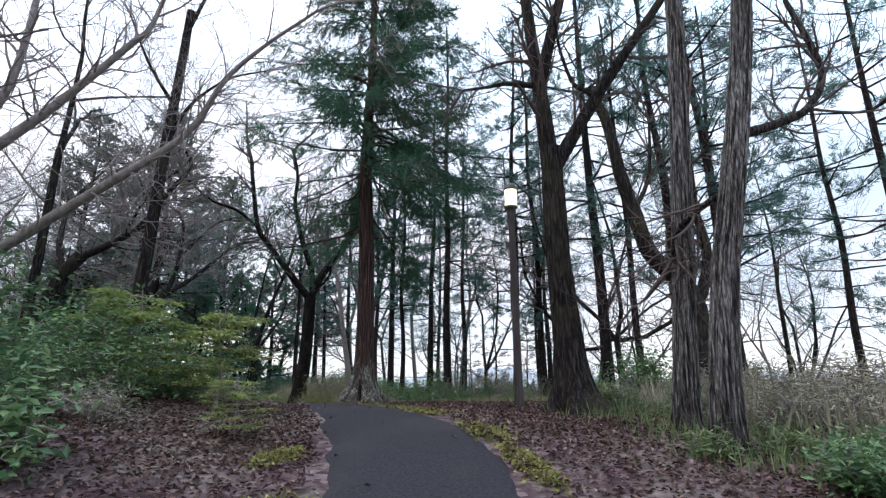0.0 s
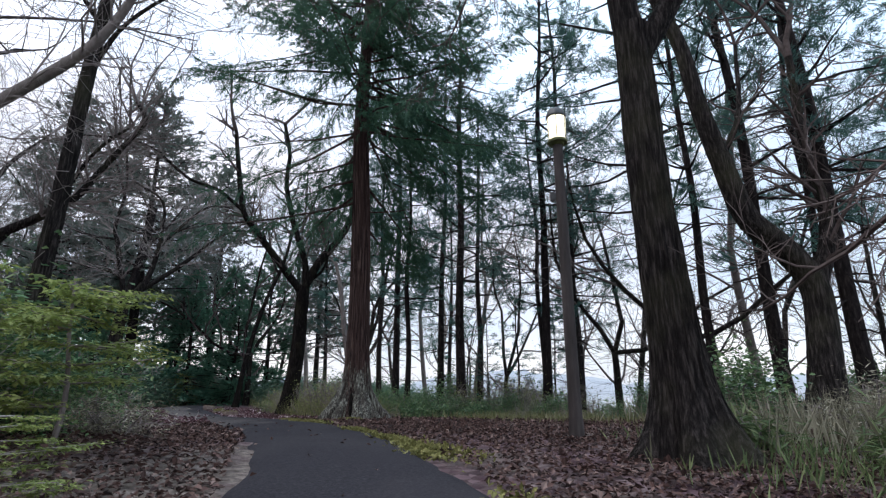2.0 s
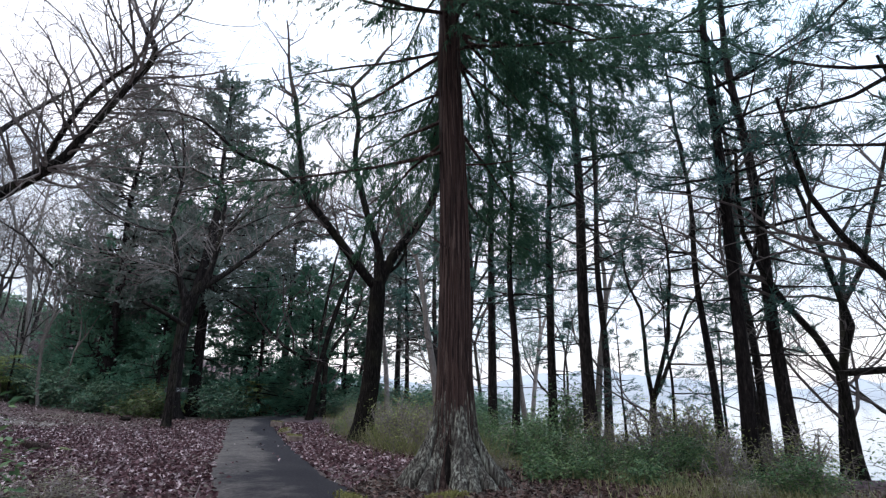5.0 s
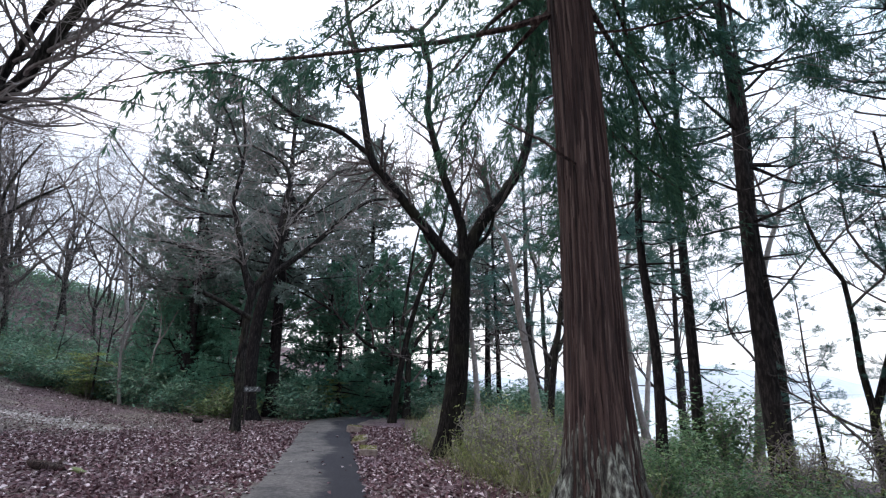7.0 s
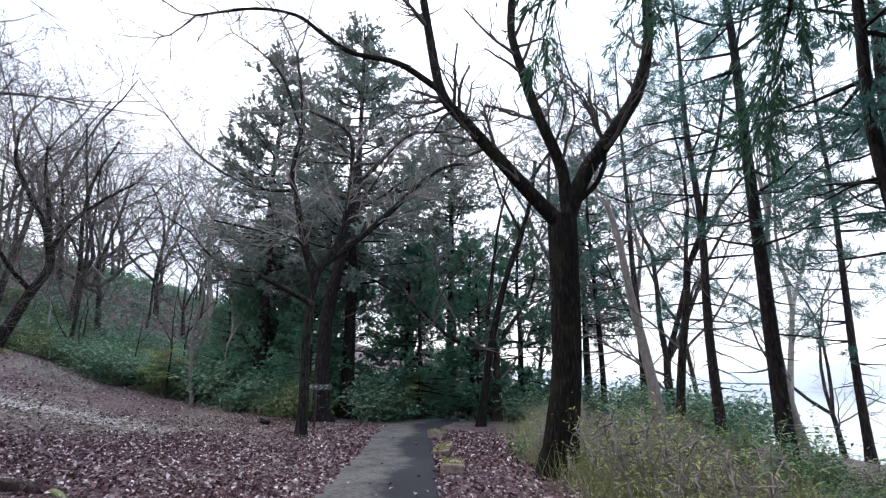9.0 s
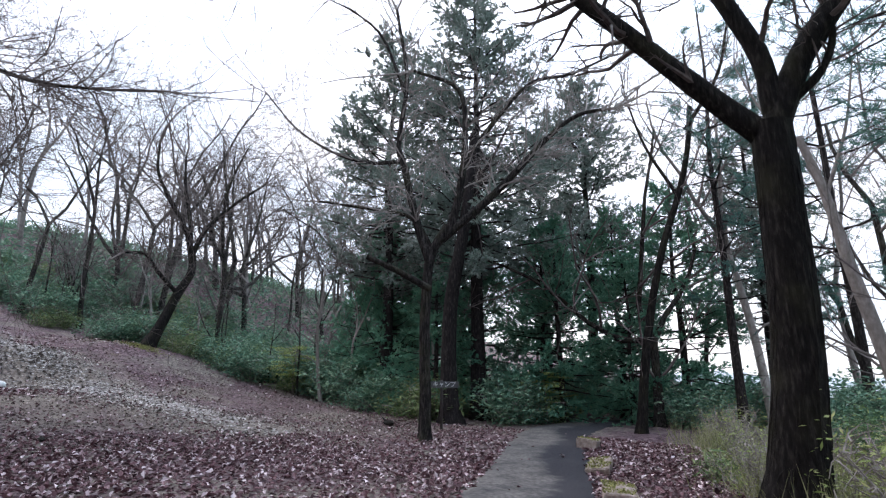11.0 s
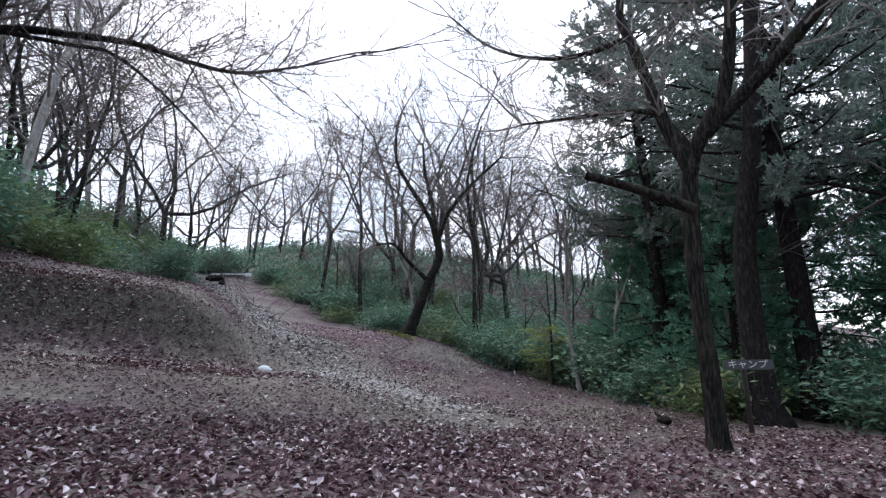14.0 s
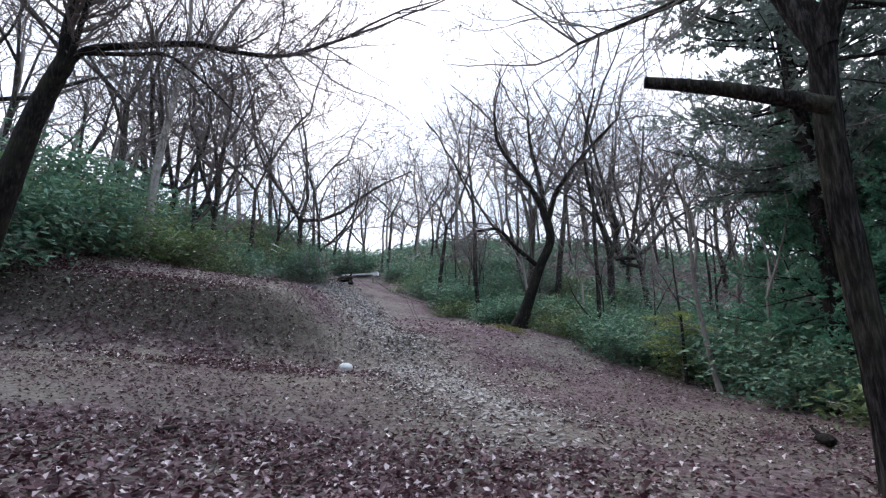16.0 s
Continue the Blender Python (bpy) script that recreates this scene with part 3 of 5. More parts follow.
def densify(pts, k=5):
    """A smooth line through the given knots."""
    p = np.array(pts, float)
    t = np.arange(len(p))
    tt = np.linspace(0, len(p) - 1, (len(p) - 1) * k + 1)
    m = np.gradient(p, axis=0)
    i = np.minimum(tt.astype(int), len(p) - 2)
    s = (tt - i)[:, None]
    h = (2 * s**3 - 3 * s**2 + 1) * p[i] + (s**3 - 2 * s**2 + s) * m[i] + (-2 * s**3 + 3 * s**2) * p[i + 1] + (s**3 - s**2) * m[i + 1]
    return h


def trunk_soup(rng, knots, r0, r1, sides=20, flare=0.6, flare_h=0.5, ridges=0.03, k=7, sink=0.25, lobes=5):
    """A trunk with a root flare and furrowed outline."""
    pts = densify(knots, k)
    base = pts[0].copy()
    down = base - np.array([0, 0, sink])
    pts = np.vstack([down, pts])
    h = np.linalg.norm(pts - pts[0], axis=1)
    rad = np.interp(h, [0, h[-1]], [r0, r1])
    sp = Soup()
    sp.tube(pts, rad, sides, ridges, rng)
    v = sp.v[0].reshape(len(pts), sides, 3)
    th = np.linspace(0, 2 * np.pi, sides, endpoint=False)
    lob = 1 + 0.35 * np.cos(lobes * th + rng.uniform(0, 6)) + 0.25 * np.cos((lobes - 2) * th + rng.uniform(0, 6))
    fl = flare * np.exp(-np.maximum(h - sink, 0) / flare_h)
    v += (v - pts[:, None, :]) * (fl[:, None] * lob[None])[..., None]
    sp.v[0] = v.reshape(-1, 3)
    return sp


def draw_limbs(sp, out, sides=(3, 4, 5, 6, 6)):
    for depth, items in out.items():
        for pts, rad in items:
            sp.tube(pts, np.maximum(rad, 0.0035), sides[min(depth, 4)])


def hero_tree(name, label, seed, knots, r0, r1, limbs, bark, twig=None, flare=0.5, flare_h=0.45, twigs=5, twig_len=1.1, ridges=0.03, sides=22, depth=2, top=True, lift=0.03, lobes=5):
    """A leafless tree with a given trunk and given main limbs: trunk, each limb, twigs."""
    rng = np.random.default_rng(seed)
    tree = new(name)
    base = Vector((knots[0][0], knots[0][1], gz(knots[0][0], knots[0][1])))
    tree.location = base
    off = np.array(base)
    K = [np.array(q) - off for q in knots]
    K[0][2] = 0.0
    soup_part("trunk", trunk_soup(rng, K, r0, r1, sides, flare, flare_h, ridges, lobes=lobes), bark, tree, smooth=True)
    out = {}
    for lk, la, lb in limbs:
        pts = densify([np.array(q) - off for q in lk], 5)
        sp = Soup()
        # the limb starts inside the wood that bears it
        first = pts[0] + (pts[0] - pts[1]) * 0.3
        pts = np.vstack([first, pts])
        sp.tube(pts, np.linspace(la, lb, len(pts)), 12, 0.035, rng)
        soup_part("limb", sp, bark, tree, smooth=True)
        n = len(pts)
        if lb == 0.066:
            continue
        for i in range(int(n * twigs / 6)):
            a = rng.uniform(0.2, 1.0)
            q = pts[min(int(a * n), n - 1)]
            along = unit(pts[min(int(a * n) + 1, n - 1)] - pts[max(int(a * n) - 1, 0)])
            d = unit(along * 0.7 + unit(np.cross(along, rng.normal(0, 1, 3))) * 0.9)
            grow(rng, q, d, twig_len * rng.uniform(0.6, 1.5), max(lb * 0.6, 0.012), depth, out, lift=lift)
        end = unit(pts[-1] - pts[-3])
        for _ in range(2):
            grow(rng, pts[-1], unit(end + rng.normal(0, 0.3, 3)), twig_len * 2.0, lb * 0.9, depth + 1 if top else depth, out, lift=lift)
    if out:
        sp = Soup()
        draw_limbs(sp, out)
        tagged(soup_part("twig_crown", sp, twig or bark, tree), kind="stuff")
    return tagged(tree, label, "tree")


hero_tree("oak_tree", "tall forked bare oak with furrowed dark bark beside the path", 1,
          [(1.96, 7.8, 0.9), (1.87, 7.8, 2.0), (1.80, 7.8, 3.3), (1.79, 7.8, 4.4), (1.79, 7.8, 5.1)], 0.205, 0.15,
          [([(1.77, 7.8, 4.9), (1.69, 7.8, 5.96), (1.62, 7.85, 6.94), (1.5, 7.9, 8.4), (1.3, 8.0, 10.5)], 0.15, 0.07),
           ([(1.69, 7.8, 6.3), (1.93, 7.7, 7.27), (2.2, 7.6, 8.3), (2.5, 7.5, 9.8)], 0.12, 0.05),
           ([(1.80, 7.8, 4.7), (2.24, 7.75, 5.43), (2.67, 7.7, 6.11), (3.22, 7.65, 6.92), (3.92, 7.6, 7.94), (4.8, 7.5, 9.4)], 0.12, 0.05),
           ([(1.55, 7.8, 6.25), (1.15, 7.85, 6.33), (0.77, 7.9, 6.29), (0.39, 8.0, 6.3)], 0.05, 0.02),
           ([(2.6, 7.75, 6.0), (2.2, 7.6, 6.16), (1.99, 7.5, 6.71), (1.9, 7.4, 7.3)], 0.04, 0.02)],
          M_OAK, M_DARKTWIG, 1.3, 0.38, 4, 0.9, 0.03, 40)
hero_tree("chestnut_tree", "straight grey-barked tree with deep furrows at the path side", 2,
          [(2.72, 6.1, 0.8), (2.82, 6.1, 1.9), (2.92, 6.1, 2.9), (3.03, 6.1, 4.0), (3.14, 6.1, 5.2), (3.23, 6.1, 6.5), (3.3, 6.1, 9.0)], 0.135, 0.09,
          [([(3.25, 6.1, 7.6), (3.7, 6.3, 8.6), (4.3, 6.5, 9.8)], 0.07, 0.03), ([(3.28, 6.1, 8.2), (2.8, 6.0, 9.2), (2.2, 5.9, 10.4)], 0.07, 0.03)],
          M_FURROW, M_DARKTWIG, 0.35, 0.3, 4, 1.0, 0.04, 32)
hero_tree("chestnut_tree", "grey-barked tree with deep furrows and a hooked bough", 3,
          [(2.66, 5.15, 0.7), (2.73, 5.15, 1.5), (2.86, 5.15, 2.4), (3.06, 5.15, 3.3), (3.3, 5.15, 4.4), (3.53, 5.15, 5.7), (3.8, 5.15, 8.0)], 0.14, 0.09,
          [([(3.3, 5.15, 4.0), (3.71, 5.2, 4.14), (4.12, 5.25, 4.35), (4.41, 5.3, 4.8), (4.37, 5.35, 5.32), (4.24, 5.4, 5.9)], 0.055, 0.03),
           ([(3.1, 5.15, 3.39), (2.85, 5.4, 3.24), (2.7, 5.7, 3.05), (2.75, 6.0, 2.8)], 0.04, 0.03)],
          M_FURROW, M_DARKTWIG, 0.35, 0.3, 4, 0.8, 0.04, 32)
hero_tree("crooked_tree", "crooked bare tree leaning over the lake bank", 4,
          [(5.3, 11.1, 0.9), (5.42, 11.1, 2.0), (5.45, 11.1, 3.0), (5.07, 11.1, 3.62), (4.6, 11.1, 4.13), (4.33, 11.1, 5.08), (4.1, 11.1, 6.08), (3.92, 11.1, 7.26), (3.59, 11.1, 8.25)], 0.24, 0.10,
          [([(5.45, 11.1, 2.9), (5.75, 11.1, 3.6), (5.85, 11.1, 4.3), (5.72, 11.1, 5.2), (5.75, 11.1, 7.0)], 0.14, 0.06),
           ([(4.33, 11.1, 5.1), (4.8, 11.2, 6.0), (5.0, 11.3, 7.4)], 0.06, 0.03)],
          M_OAK, M_DARKTWIG, 0.4, 0.4, 4, 1.0, 0.03, 20)
hero_tree("forked_tree", "dark bare tree forking into three crooked boughs by the path", 5,
          [(-6.34, 23.23, 0.34), (-6.21, 23.27, 1.27), (-6.07, 23.33, 2.62), (-6.02, 23.36, 4.10), (-6.00, 23.37, 5.37)], 0.285, 0.235,
          [([(-6.03, 23.35, 5.16), (-6.51, 23.13, 5.76), (-7.21, 22.80, 6.71), (-7.80, 22.53, 7.51), (-8.23, 22.31, 8.19), (-8.51, 22.19, 9.78), (-8.75, 22.07, 11.56)], 0.17, 0.08),
           ([(-8.32, 22.27, 8.29), (-9.11, 21.91, 8.93), (-10.05, 21.47, 9.23), (-10.70, 21.16, 9.76), (-11.24, 20.90, 10.23), (-12.15, 20.48, 10.46), (-13.40, 19.89, 10.33)], 0.075, 0.025),
           ([(-5.94, 23.41, 5.58), (-6.01, 23.36, 6.44), (-6.42, 23.17, 7.70), (-6.64, 23.07, 8.58), (-6.85, 22.97, 9.64), (-6.81, 22.98, 10.93), (-7.07, 22.87, 12.26)], 0.14, 0.07),
           ([(-5.94, 23.41, 5.37), (-5.56, 23.58, 6.31), (-4.94, 23.87, 7.29), (-4.47, 24.08, 8.16), (-4.20, 24.22, 9.37), (-4.12, 24.25, 10.96), (-3.84, 24.39, 12.64)], 0.175, 0.08),
           ([(-5.78, 23.48, 5.64), (-5.39, 23.65, 6.04), (-5.20, 23.75, 6.59), (-5.25, 23.72, 7.17)], 0.07, 0.03)],
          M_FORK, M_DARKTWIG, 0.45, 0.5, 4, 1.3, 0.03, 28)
hero_tree("maple_tree", "bare spreading tree with a sawn-off stub bough", 6,
          [(-14.42, 25.37, 0.50), (-14.34, 25.30, 1.69), (-14.29, 25.20, 3.24), (-14.20, 25.18, 4.52), (-14.08, 25.23, 5.24), (-13.74, 25.47, 5.96)], 0.145, 0.12,
          [([(-13.98, 25.02, 4.28), (-14.12, 24.62, 4.46), (-14.34, 24.10, 4.70), (-14.62, 23.52, 4.94)], 0.095, 0.066),
           ([(-14.13, 25.19, 5.03), (-14.39, 24.97, 6.05), (-14.67, 24.72, 7.65), (-14.81, 24.62, 8.39), (-14.66, 24.73, 10.31), (-14.93, 24.52, 12.65)], 0.13, 0.04),
           ([(-13.70, 25.51, 5.86), (-13.48, 25.65, 6.94), (-13.36, 25.73, 8.40), (-13.50, 25.63, 9.92), (-14.50, 24.85, 10.59)], 0.13, 0.04),
           ([(-13.83, 25.41, 5.65), (-12.87, 26.13, 6.68), (-12.16, 26.65, 7.58), (-11.63, 27.07, 8.32), (-10.95, 27.60, 8.98), (-10.13, 28.22, 9.15)], 0.12, 0.04),
           ([(-14.07, 25.23, 5.34), (-14.46, 24.92, 6.14), (-14.96, 24.52, 6.40), (-15.74, 23.92, 6.57), (-16.52, 23.31, 6.74)], 0.07, 0.025),
           ([(-13.35, 25.74, 7.81), (-12.57, 26.35, 9.15), (-11.89, 26.87, 10.03), (-11.06, 27.51, 10.23), (-10.22, 28.15, 10.70)], 0.08, 0.03),
           ([(-14.78, 24.63, 7.81), (-15.47, 24.10, 7.82), (-16.29, 23.47, 8.18), (-17.14, 22.81, 8.93), (-17.91, 22.22, 10.08)], 0.06, 0.02),
           ([(-14.69, 24.71, 9.87), (-15.24, 24.28, 11.71), (-15.92, 23.76, 12.63), (-16.59, 23.24, 13.17)], 0.05, 0.02)],
          M_OAK, M_PALE, 0.3, 0.35, 8, 1.4, 0.03, 26)
hero_tree("plum_tree", "small leaning bare tree on the hillside edge", 7,
          [(-30.4, 23.9, 2.6), (-30.4, 24.3, 4.3), (-30.4, 24.85, 5.8), (-30.4, 25.35, 6.9), (-30.4, 25.28, 7.9)], 0.24, 0.17,
          [([(-30.4, 25.3, 7.5), (-30.42, 24.89, 8.86), (-30.4, 23.87, 10.41), (-30.38, 23.29, 11.47), (-30.38, 23.2, 12.8)], 0.15, 0.05),
           ([(-30.43, 25.28, 7.7), (-30.2, 25.75, 9.1), (-30.0, 26.94, 10.65), (-29.6, 28.28, 12.0)], 0.14, 0.05),
           ([(-30.43, 25.21, 7.9), (-30.8, 25.13, 9.62), (-31.3, 24.89, 11.46), (-31.6, 24.84, 13.1)], 0.14, 0.05),
           ([(-30.42, 24.77, 5.9), (-30.3, 23.86, 6.7), (-30.2, 23.2, 7.4), (-30.0, 22.3, 7.3)], 0.11, 0.05)],
          M_FORK, M_DARKTWIG, 0.5, 0.5, 7, 1.5, 0.03, 18)
hero_tree("hillside_tree", "dark leaning bare tree with a long level bough over the clearing", 8,
          [(-21.0, 9.8, 2.6), (-20.97, 10.1, 4.4), (-20.97, 10.4, 5.96), (-20.97, 10.73, 7.67), (-20.98, 11.04, 8.75), (-20.99, 11.35, 9.56)], 0.36, 0.22,
          [([(-20.99, 11.3, 9.3), (-20.98, 11.27, 10.55), (-20.99, 11.36, 11.93), (-21, 11.5, 13.5)], 0.18, 0.09),
           ([(-20.99, 11.3, 9.2), (-21.0, 11.81, 9.88), (-21.0, 13.26, 10.0), (-20.9, 14.74, 9.94), (-20.8, 15.94, 9.6), (-20.7, 17.26, 9.43), (-20.5, 18.71, 9.74)], 0.12, 0.035),
           ([(-21.0, 11.9, 9.8), (-20.7, 13.32, 9.54), (-20.4, 14.37, 9.29), (-20.0, 15.62, 8.25), (-19.8, 16.69, 7.16)], 0.06, 0.02),
           ([(-20.99, 11.45, 9.5), (-20.8, 11.74, 10.38), (-20.4, 12.3, 11.6)], 0.10, 0.05)],
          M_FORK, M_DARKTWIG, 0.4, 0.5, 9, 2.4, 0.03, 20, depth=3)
hero_tree("bare_tree", "slim dark furrowed bare tree behind the shrubs", 9,
          [(-6.65, 11.0, 1.3), (-6.52, 11.0, 3.0), (-6.44, 11.0, 4.3), (-6.40, 11.0, 5.4), (-6.37, 11.0, 6.6), (-6.26, 11.0, 8.35), (-6.18, 11.0, 10.4)], 0.15, 0.09,
          [([(-6.37, 11, 6.7), (-6.0, 11.1, 7.8), (-5.2, 11.2, 8.6), (-4.3, 11.3, 8.9)], 0.05, 0.02), ([(-6.3, 11, 7.8), (-6.9, 10.8, 8.8), (-7.4, 10.6, 10)], 0.05, 0.02),
           ([(-6.2, 11, 9.8), (-5.8, 11, 11), (-5.5, 11, 12.4)], 0.06, 0.02)],
          M_OAK, M_TWIG, 0.4, 0.4, 6, 1.3, 0.04, 18)
hero_tree("pale_tree", "pale grey bare tree with long slanting boughs", 10,
          [(-9.8, 9.2, 1.6), (-9.7, 9.3, 2.6), (-9.5, 9.4, 3.3)], 0.26, 0.20,
          [([(-9.55, 9.4, 3.2), (-8.28, 9.4, 3.91), (-7.33, 9.4, 4.57), (-6.36, 9.4, 5.25), (-5.35, 9.4, 5.96), (-4.86, 9.4, 6.51), (-4.38, 9.4, 7.46), (-3.63, 9.4, 8.25), (-2.62, 9.4, 9.06)], 0.12, 0.03),
           ([(-9.55, 9.4, 3.3), (-9.84, 9.4, 5.0), (-8.71, 9.4, 6.05), (-7.94, 9.4, 6.73), (-7.26, 9.4, 7.42), (-6.46, 9.4, 8.28), (-6.1, 9.4, 8.68), (-5.9, 9.4, 9.4)], 0.13, 0.04),
           ([(-9.8, 9.4, 5.0), (-8.95, 9.4, 6.9), (-8.72, 9.4, 7.77), (-8.62, 9.4, 9.13), (-8.66, 9.4, 10.4)], 0.10, 0.05)],
          M_PALE, M_TWIG, 0.4, 0.4, 5, 1.2, 0.02, 18)
hero_tree("old_tree", "bare tree with a broken slanting bough at the clearing's edge", 12,
          [(-10.9, 13.6, 1.3), (-10.7, 13.7, 2.8), (-10.3, 13.8, 4.3), (-9.93, 13.88, 4.9)], 0.24, 0.17,
          [([(-10.0, 13.86, 4.8), (-9.37, 14.01, 5.19), (-8.96, 14.11, 5.5), (-8.62, 14.2, 5.82), (-8.31, 14.27, 6.38), (-7.95, 14.36, 7.01), (-7.51, 14.46, 7.77), (-7.73, 14.41, 8.3)], 0.10, 0.045),
           ([(-9.0, 14.1, 5.45), (-8.77, 14.16, 6.19), (-8.47, 14.23, 6.86), (-8.13, 14.32, 7.31), (-7.82, 14.39, 7.6)], 0.05, 0.03),
           ([(-10.3, 13.8, 4.2), (-11.0, 14.4, 5.6), (-11.4, 15.2, 7.0), (-11.3, 16.2, 8.4)], 0.10, 0.03)],
          M_OAK, M_TWIG, 0.4, 0.4, 6, 1.5, 0.02, 18)
hero_tree("leaning_tree", "slim dark tree leaning beside the far path", 13,
          [(-11.72, 31.81, 0.17), (-11.50, 31.98, 2.49), (-11.17, 32.23, 4.57), (-10.77, 32.54, 6.36), (-10.28, 32.93, 8.03), (-9.94, 33.18, 9.55), (-9.76, 33.32, 11.12)], 0.15, 0.08,
          [([(-10.34, 32.94, 7.97), (-11.18, 32.82, 9.89), (-11.66, 32.70, 11.81)], 0.07, 0.03), ([(-9.86, 33.18, 10.37), (-8.78, 33.42, 12.05), (-8.30, 33.54, 13.97)], 0.08, 0.03)],
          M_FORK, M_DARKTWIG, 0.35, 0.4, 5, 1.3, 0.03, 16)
hero_tree("leaning_tree", "leaning grey-brown trunk with spreading roots behind the bare tree", 14,
          [(-17.05, 29.16, 0.6), (-17.08, 29.13, 2.68), (-17.01, 29.19, 4.71), (-16.71, 29.42, 6.84), (-16.56, 29.54, 8.18), (-16.3, 29.7, 11)], 0.30, 0.16,
          [([(-16.5, 29.55, 8.6), (-15.6, 29.8, 9.8), (-14.8, 30, 11.2)], 0.08, 0.03)], M_PINE, M_TWIG, 0.6, 0.4, 4, 1.2, 0.03, 18)
hero_tree("pale_sapling", "pale slanting trunk at the lakeside", 15,
          [(-5.53, 32.3, 0.3), (-5.77, 32.16, 2.5), (-6.11, 32.0, 4.7), (-6.38, 31.87, 6.9), (-6.7, 31.72, 8.4)], 0.20, 0.09,
          [([(-6.6, 31.75, 8.0), (-7.4, 31.6, 9.4), (-7.9, 31.5, 11)], 0.06, 0.02), ([(-6.3, 31.9, 6.8), (-5.7, 31.9, 8.4), (-5.3, 31.9, 10.2)], 0.06, 0.02)], M_PALE, M_TWIG, 0.3, 0.4, 5, 1.3, 0.03, 16)


def conifer(name, label, seed, height, r0, crown_from, reach, leaf_mat, bark, kind="cypress", density=1.0, lean=0.0, flare=0.4, sides=14, dead=6, top_power=0.9, blade=(0.30, 0.09), heavy=None):
    """An evergreen: trunk, branches, and a crown of many small sprays. kind: cypress (dense cone), pine (open clumps), cedar (drooping)."""
    rng = np.random.default_rng(seed)
    tree = new(name)
    knots = [np.array([0, 0, 0.0])]
    for i in range(1, 6):
        knots.append(np.array([lean * height * (i / 5) ** 1.3 + rng.normal(0, 0.05), rng.normal(0, 0.07), height * i / 5]))
    soup_part("trunk", trunk_soup(rng, knots, r0, 0.03, sides, flare, 0.45, 0.025, k=5), bark, tree, smooth=True)
    wood, leaf = Soup(), Soup()
    axis = densify(knots, 6)

    def on_axis(z):
        return np.array([np.interp(z, axis[:, 2], axis[:, 0]), np.interp(z, axis[:, 2], axis[:, 1]), z])

    z = crown_from
    base, way, scale = [], [], []
    while z < height - 0.3:
        f = (z - crown_from) / (height - crown_from)
        if kind == "pine":
            length = reach * (0.55 + 0.45 * math.sin(math.pi * min(1, f * 1.05 + 0.1))) * (1 - 0.6 * f**3)
            whorl, gap, droop = rng.integers(2, 4), 0.62, 0.12 - 0.45 * f
        elif kind == "cedar":
            length = reach * (1 - f) ** 0.75 * min(1.0, 0.7 + 1.8 * f)
            whorl, gap, droop = rng.integers(4, 7), 0.30, 0.7 - 0.7 * f
        else:
            length = reach * min(1.0, 0.75 + 1.2 * f) * (1 - f) ** top_power + 0.25
            whorl, gap, droop = rng.integers(4, 7), 0.36, 0.25 - 0.7 * f
        for _ in range(whorl):
            az = rng.uniform(0, 2 * math.pi)
            ln = length * rng.uniform(0.65, 1.15)
            if heavy is not None and z < 7.0 and math.cos(az - 2.3) < 0.35:
                continue
            full = density
            if heavy is not None:
                full *= 1.0 + 0.4 * math.cos(az - heavy)
            d = unit([math.cos(az), math.sin(az), -droop * 0.5 + rng.normal(0, 0.12)])
            n = 6
            pts = wander(rng, on_axis(z), d, ln, n, 0.09, 0.05 if kind != "cedar" else 0.02)
            wood.tube(pts, np.linspace(0.012 + (0.006 if kind == "cedar" else 0.012) * ln, 0.005, n + 1), 5)
            # side shoots and their sprays
            shoots = int((5 + 5 * ln) * full)
            for _ in range(shoots):
                a = rng.uniform(0.2 if kind != "pine" else 0.45, 1.0) * n
                lo = min(int(a), n - 1)
                q = pts[lo] + (pts[lo + 1] - pts[lo]) * (a - lo)
                along = unit(pts[lo + 1] - pts[lo])
                sd = unit(along * 0.8 + unit(np.cross(along, rng.normal(0, 1, 3))) * rng.uniform(0.4, 1.0) + np.array([0, 0, -0.5 if kind == "cedar" else 0.12]))
                sl = rng.uniform(0.25, 0.6) * (0.55 + 0.2 * ln)
                k = {"pine": 26, "cedar": 30, "cypress": 24}[kind]
                tt = rng.uniform(0.25, 1.0, k)[:, None]
                base.append(q + sd * sl * tt)
                spread = 0.75 if kind == "pine" else 0.55
                way.append(unit(sd + rng.normal(0, spread, (k, 3)) + np.array([0, 0, -0.35 if kind == "cedar" else 0.1])))
                scale.append(rng.uniform(0.6, 1.3, k))
        z += gap * rng.uniform(0.7, 1.3)
    for _ in range(dead):
        zz = rng.uniform(0.25, 1.0) * crown_from + 0.6
        az = rng.uniform(0, 2 * math.pi)
        pts = wander(rng, on_axis(zz), [math.cos(az), math.sin(az), -0.15], rng.uniform(0.5, 1.6), 5, 0.16, 0.0)
        wood.tube(pts, np.linspace(0.022, 0.006, 6), 4)
    base, way, scale = np.concatenate(base), np.concatenate(way), np.concatenate(scale)
    side = unit(np.cross(way, rng.normal(0, 1, way.shape)))
    leaf.blades(base, way, side, blade[0] * scale, blade[1] * scale, 0.15)
    tagged(soup_part("branch_work", wood, bark, tree), kind="stuff")
    tagged(soup_part("crown", leaf, leaf_mat, tree), kind="stuff")
    return tagged(tree, label, "tree")


def put(tree, x, y, turn=0.0, size=1.0, sink=0.05):
    """Stands a tree made at the origin on the ground."""
    tree.matrix_basis = pose(x, y, gz(x, y) - sink, 0, 0, turn) @ Matrix.Diagonal((size, size, size, 1))
    return tree


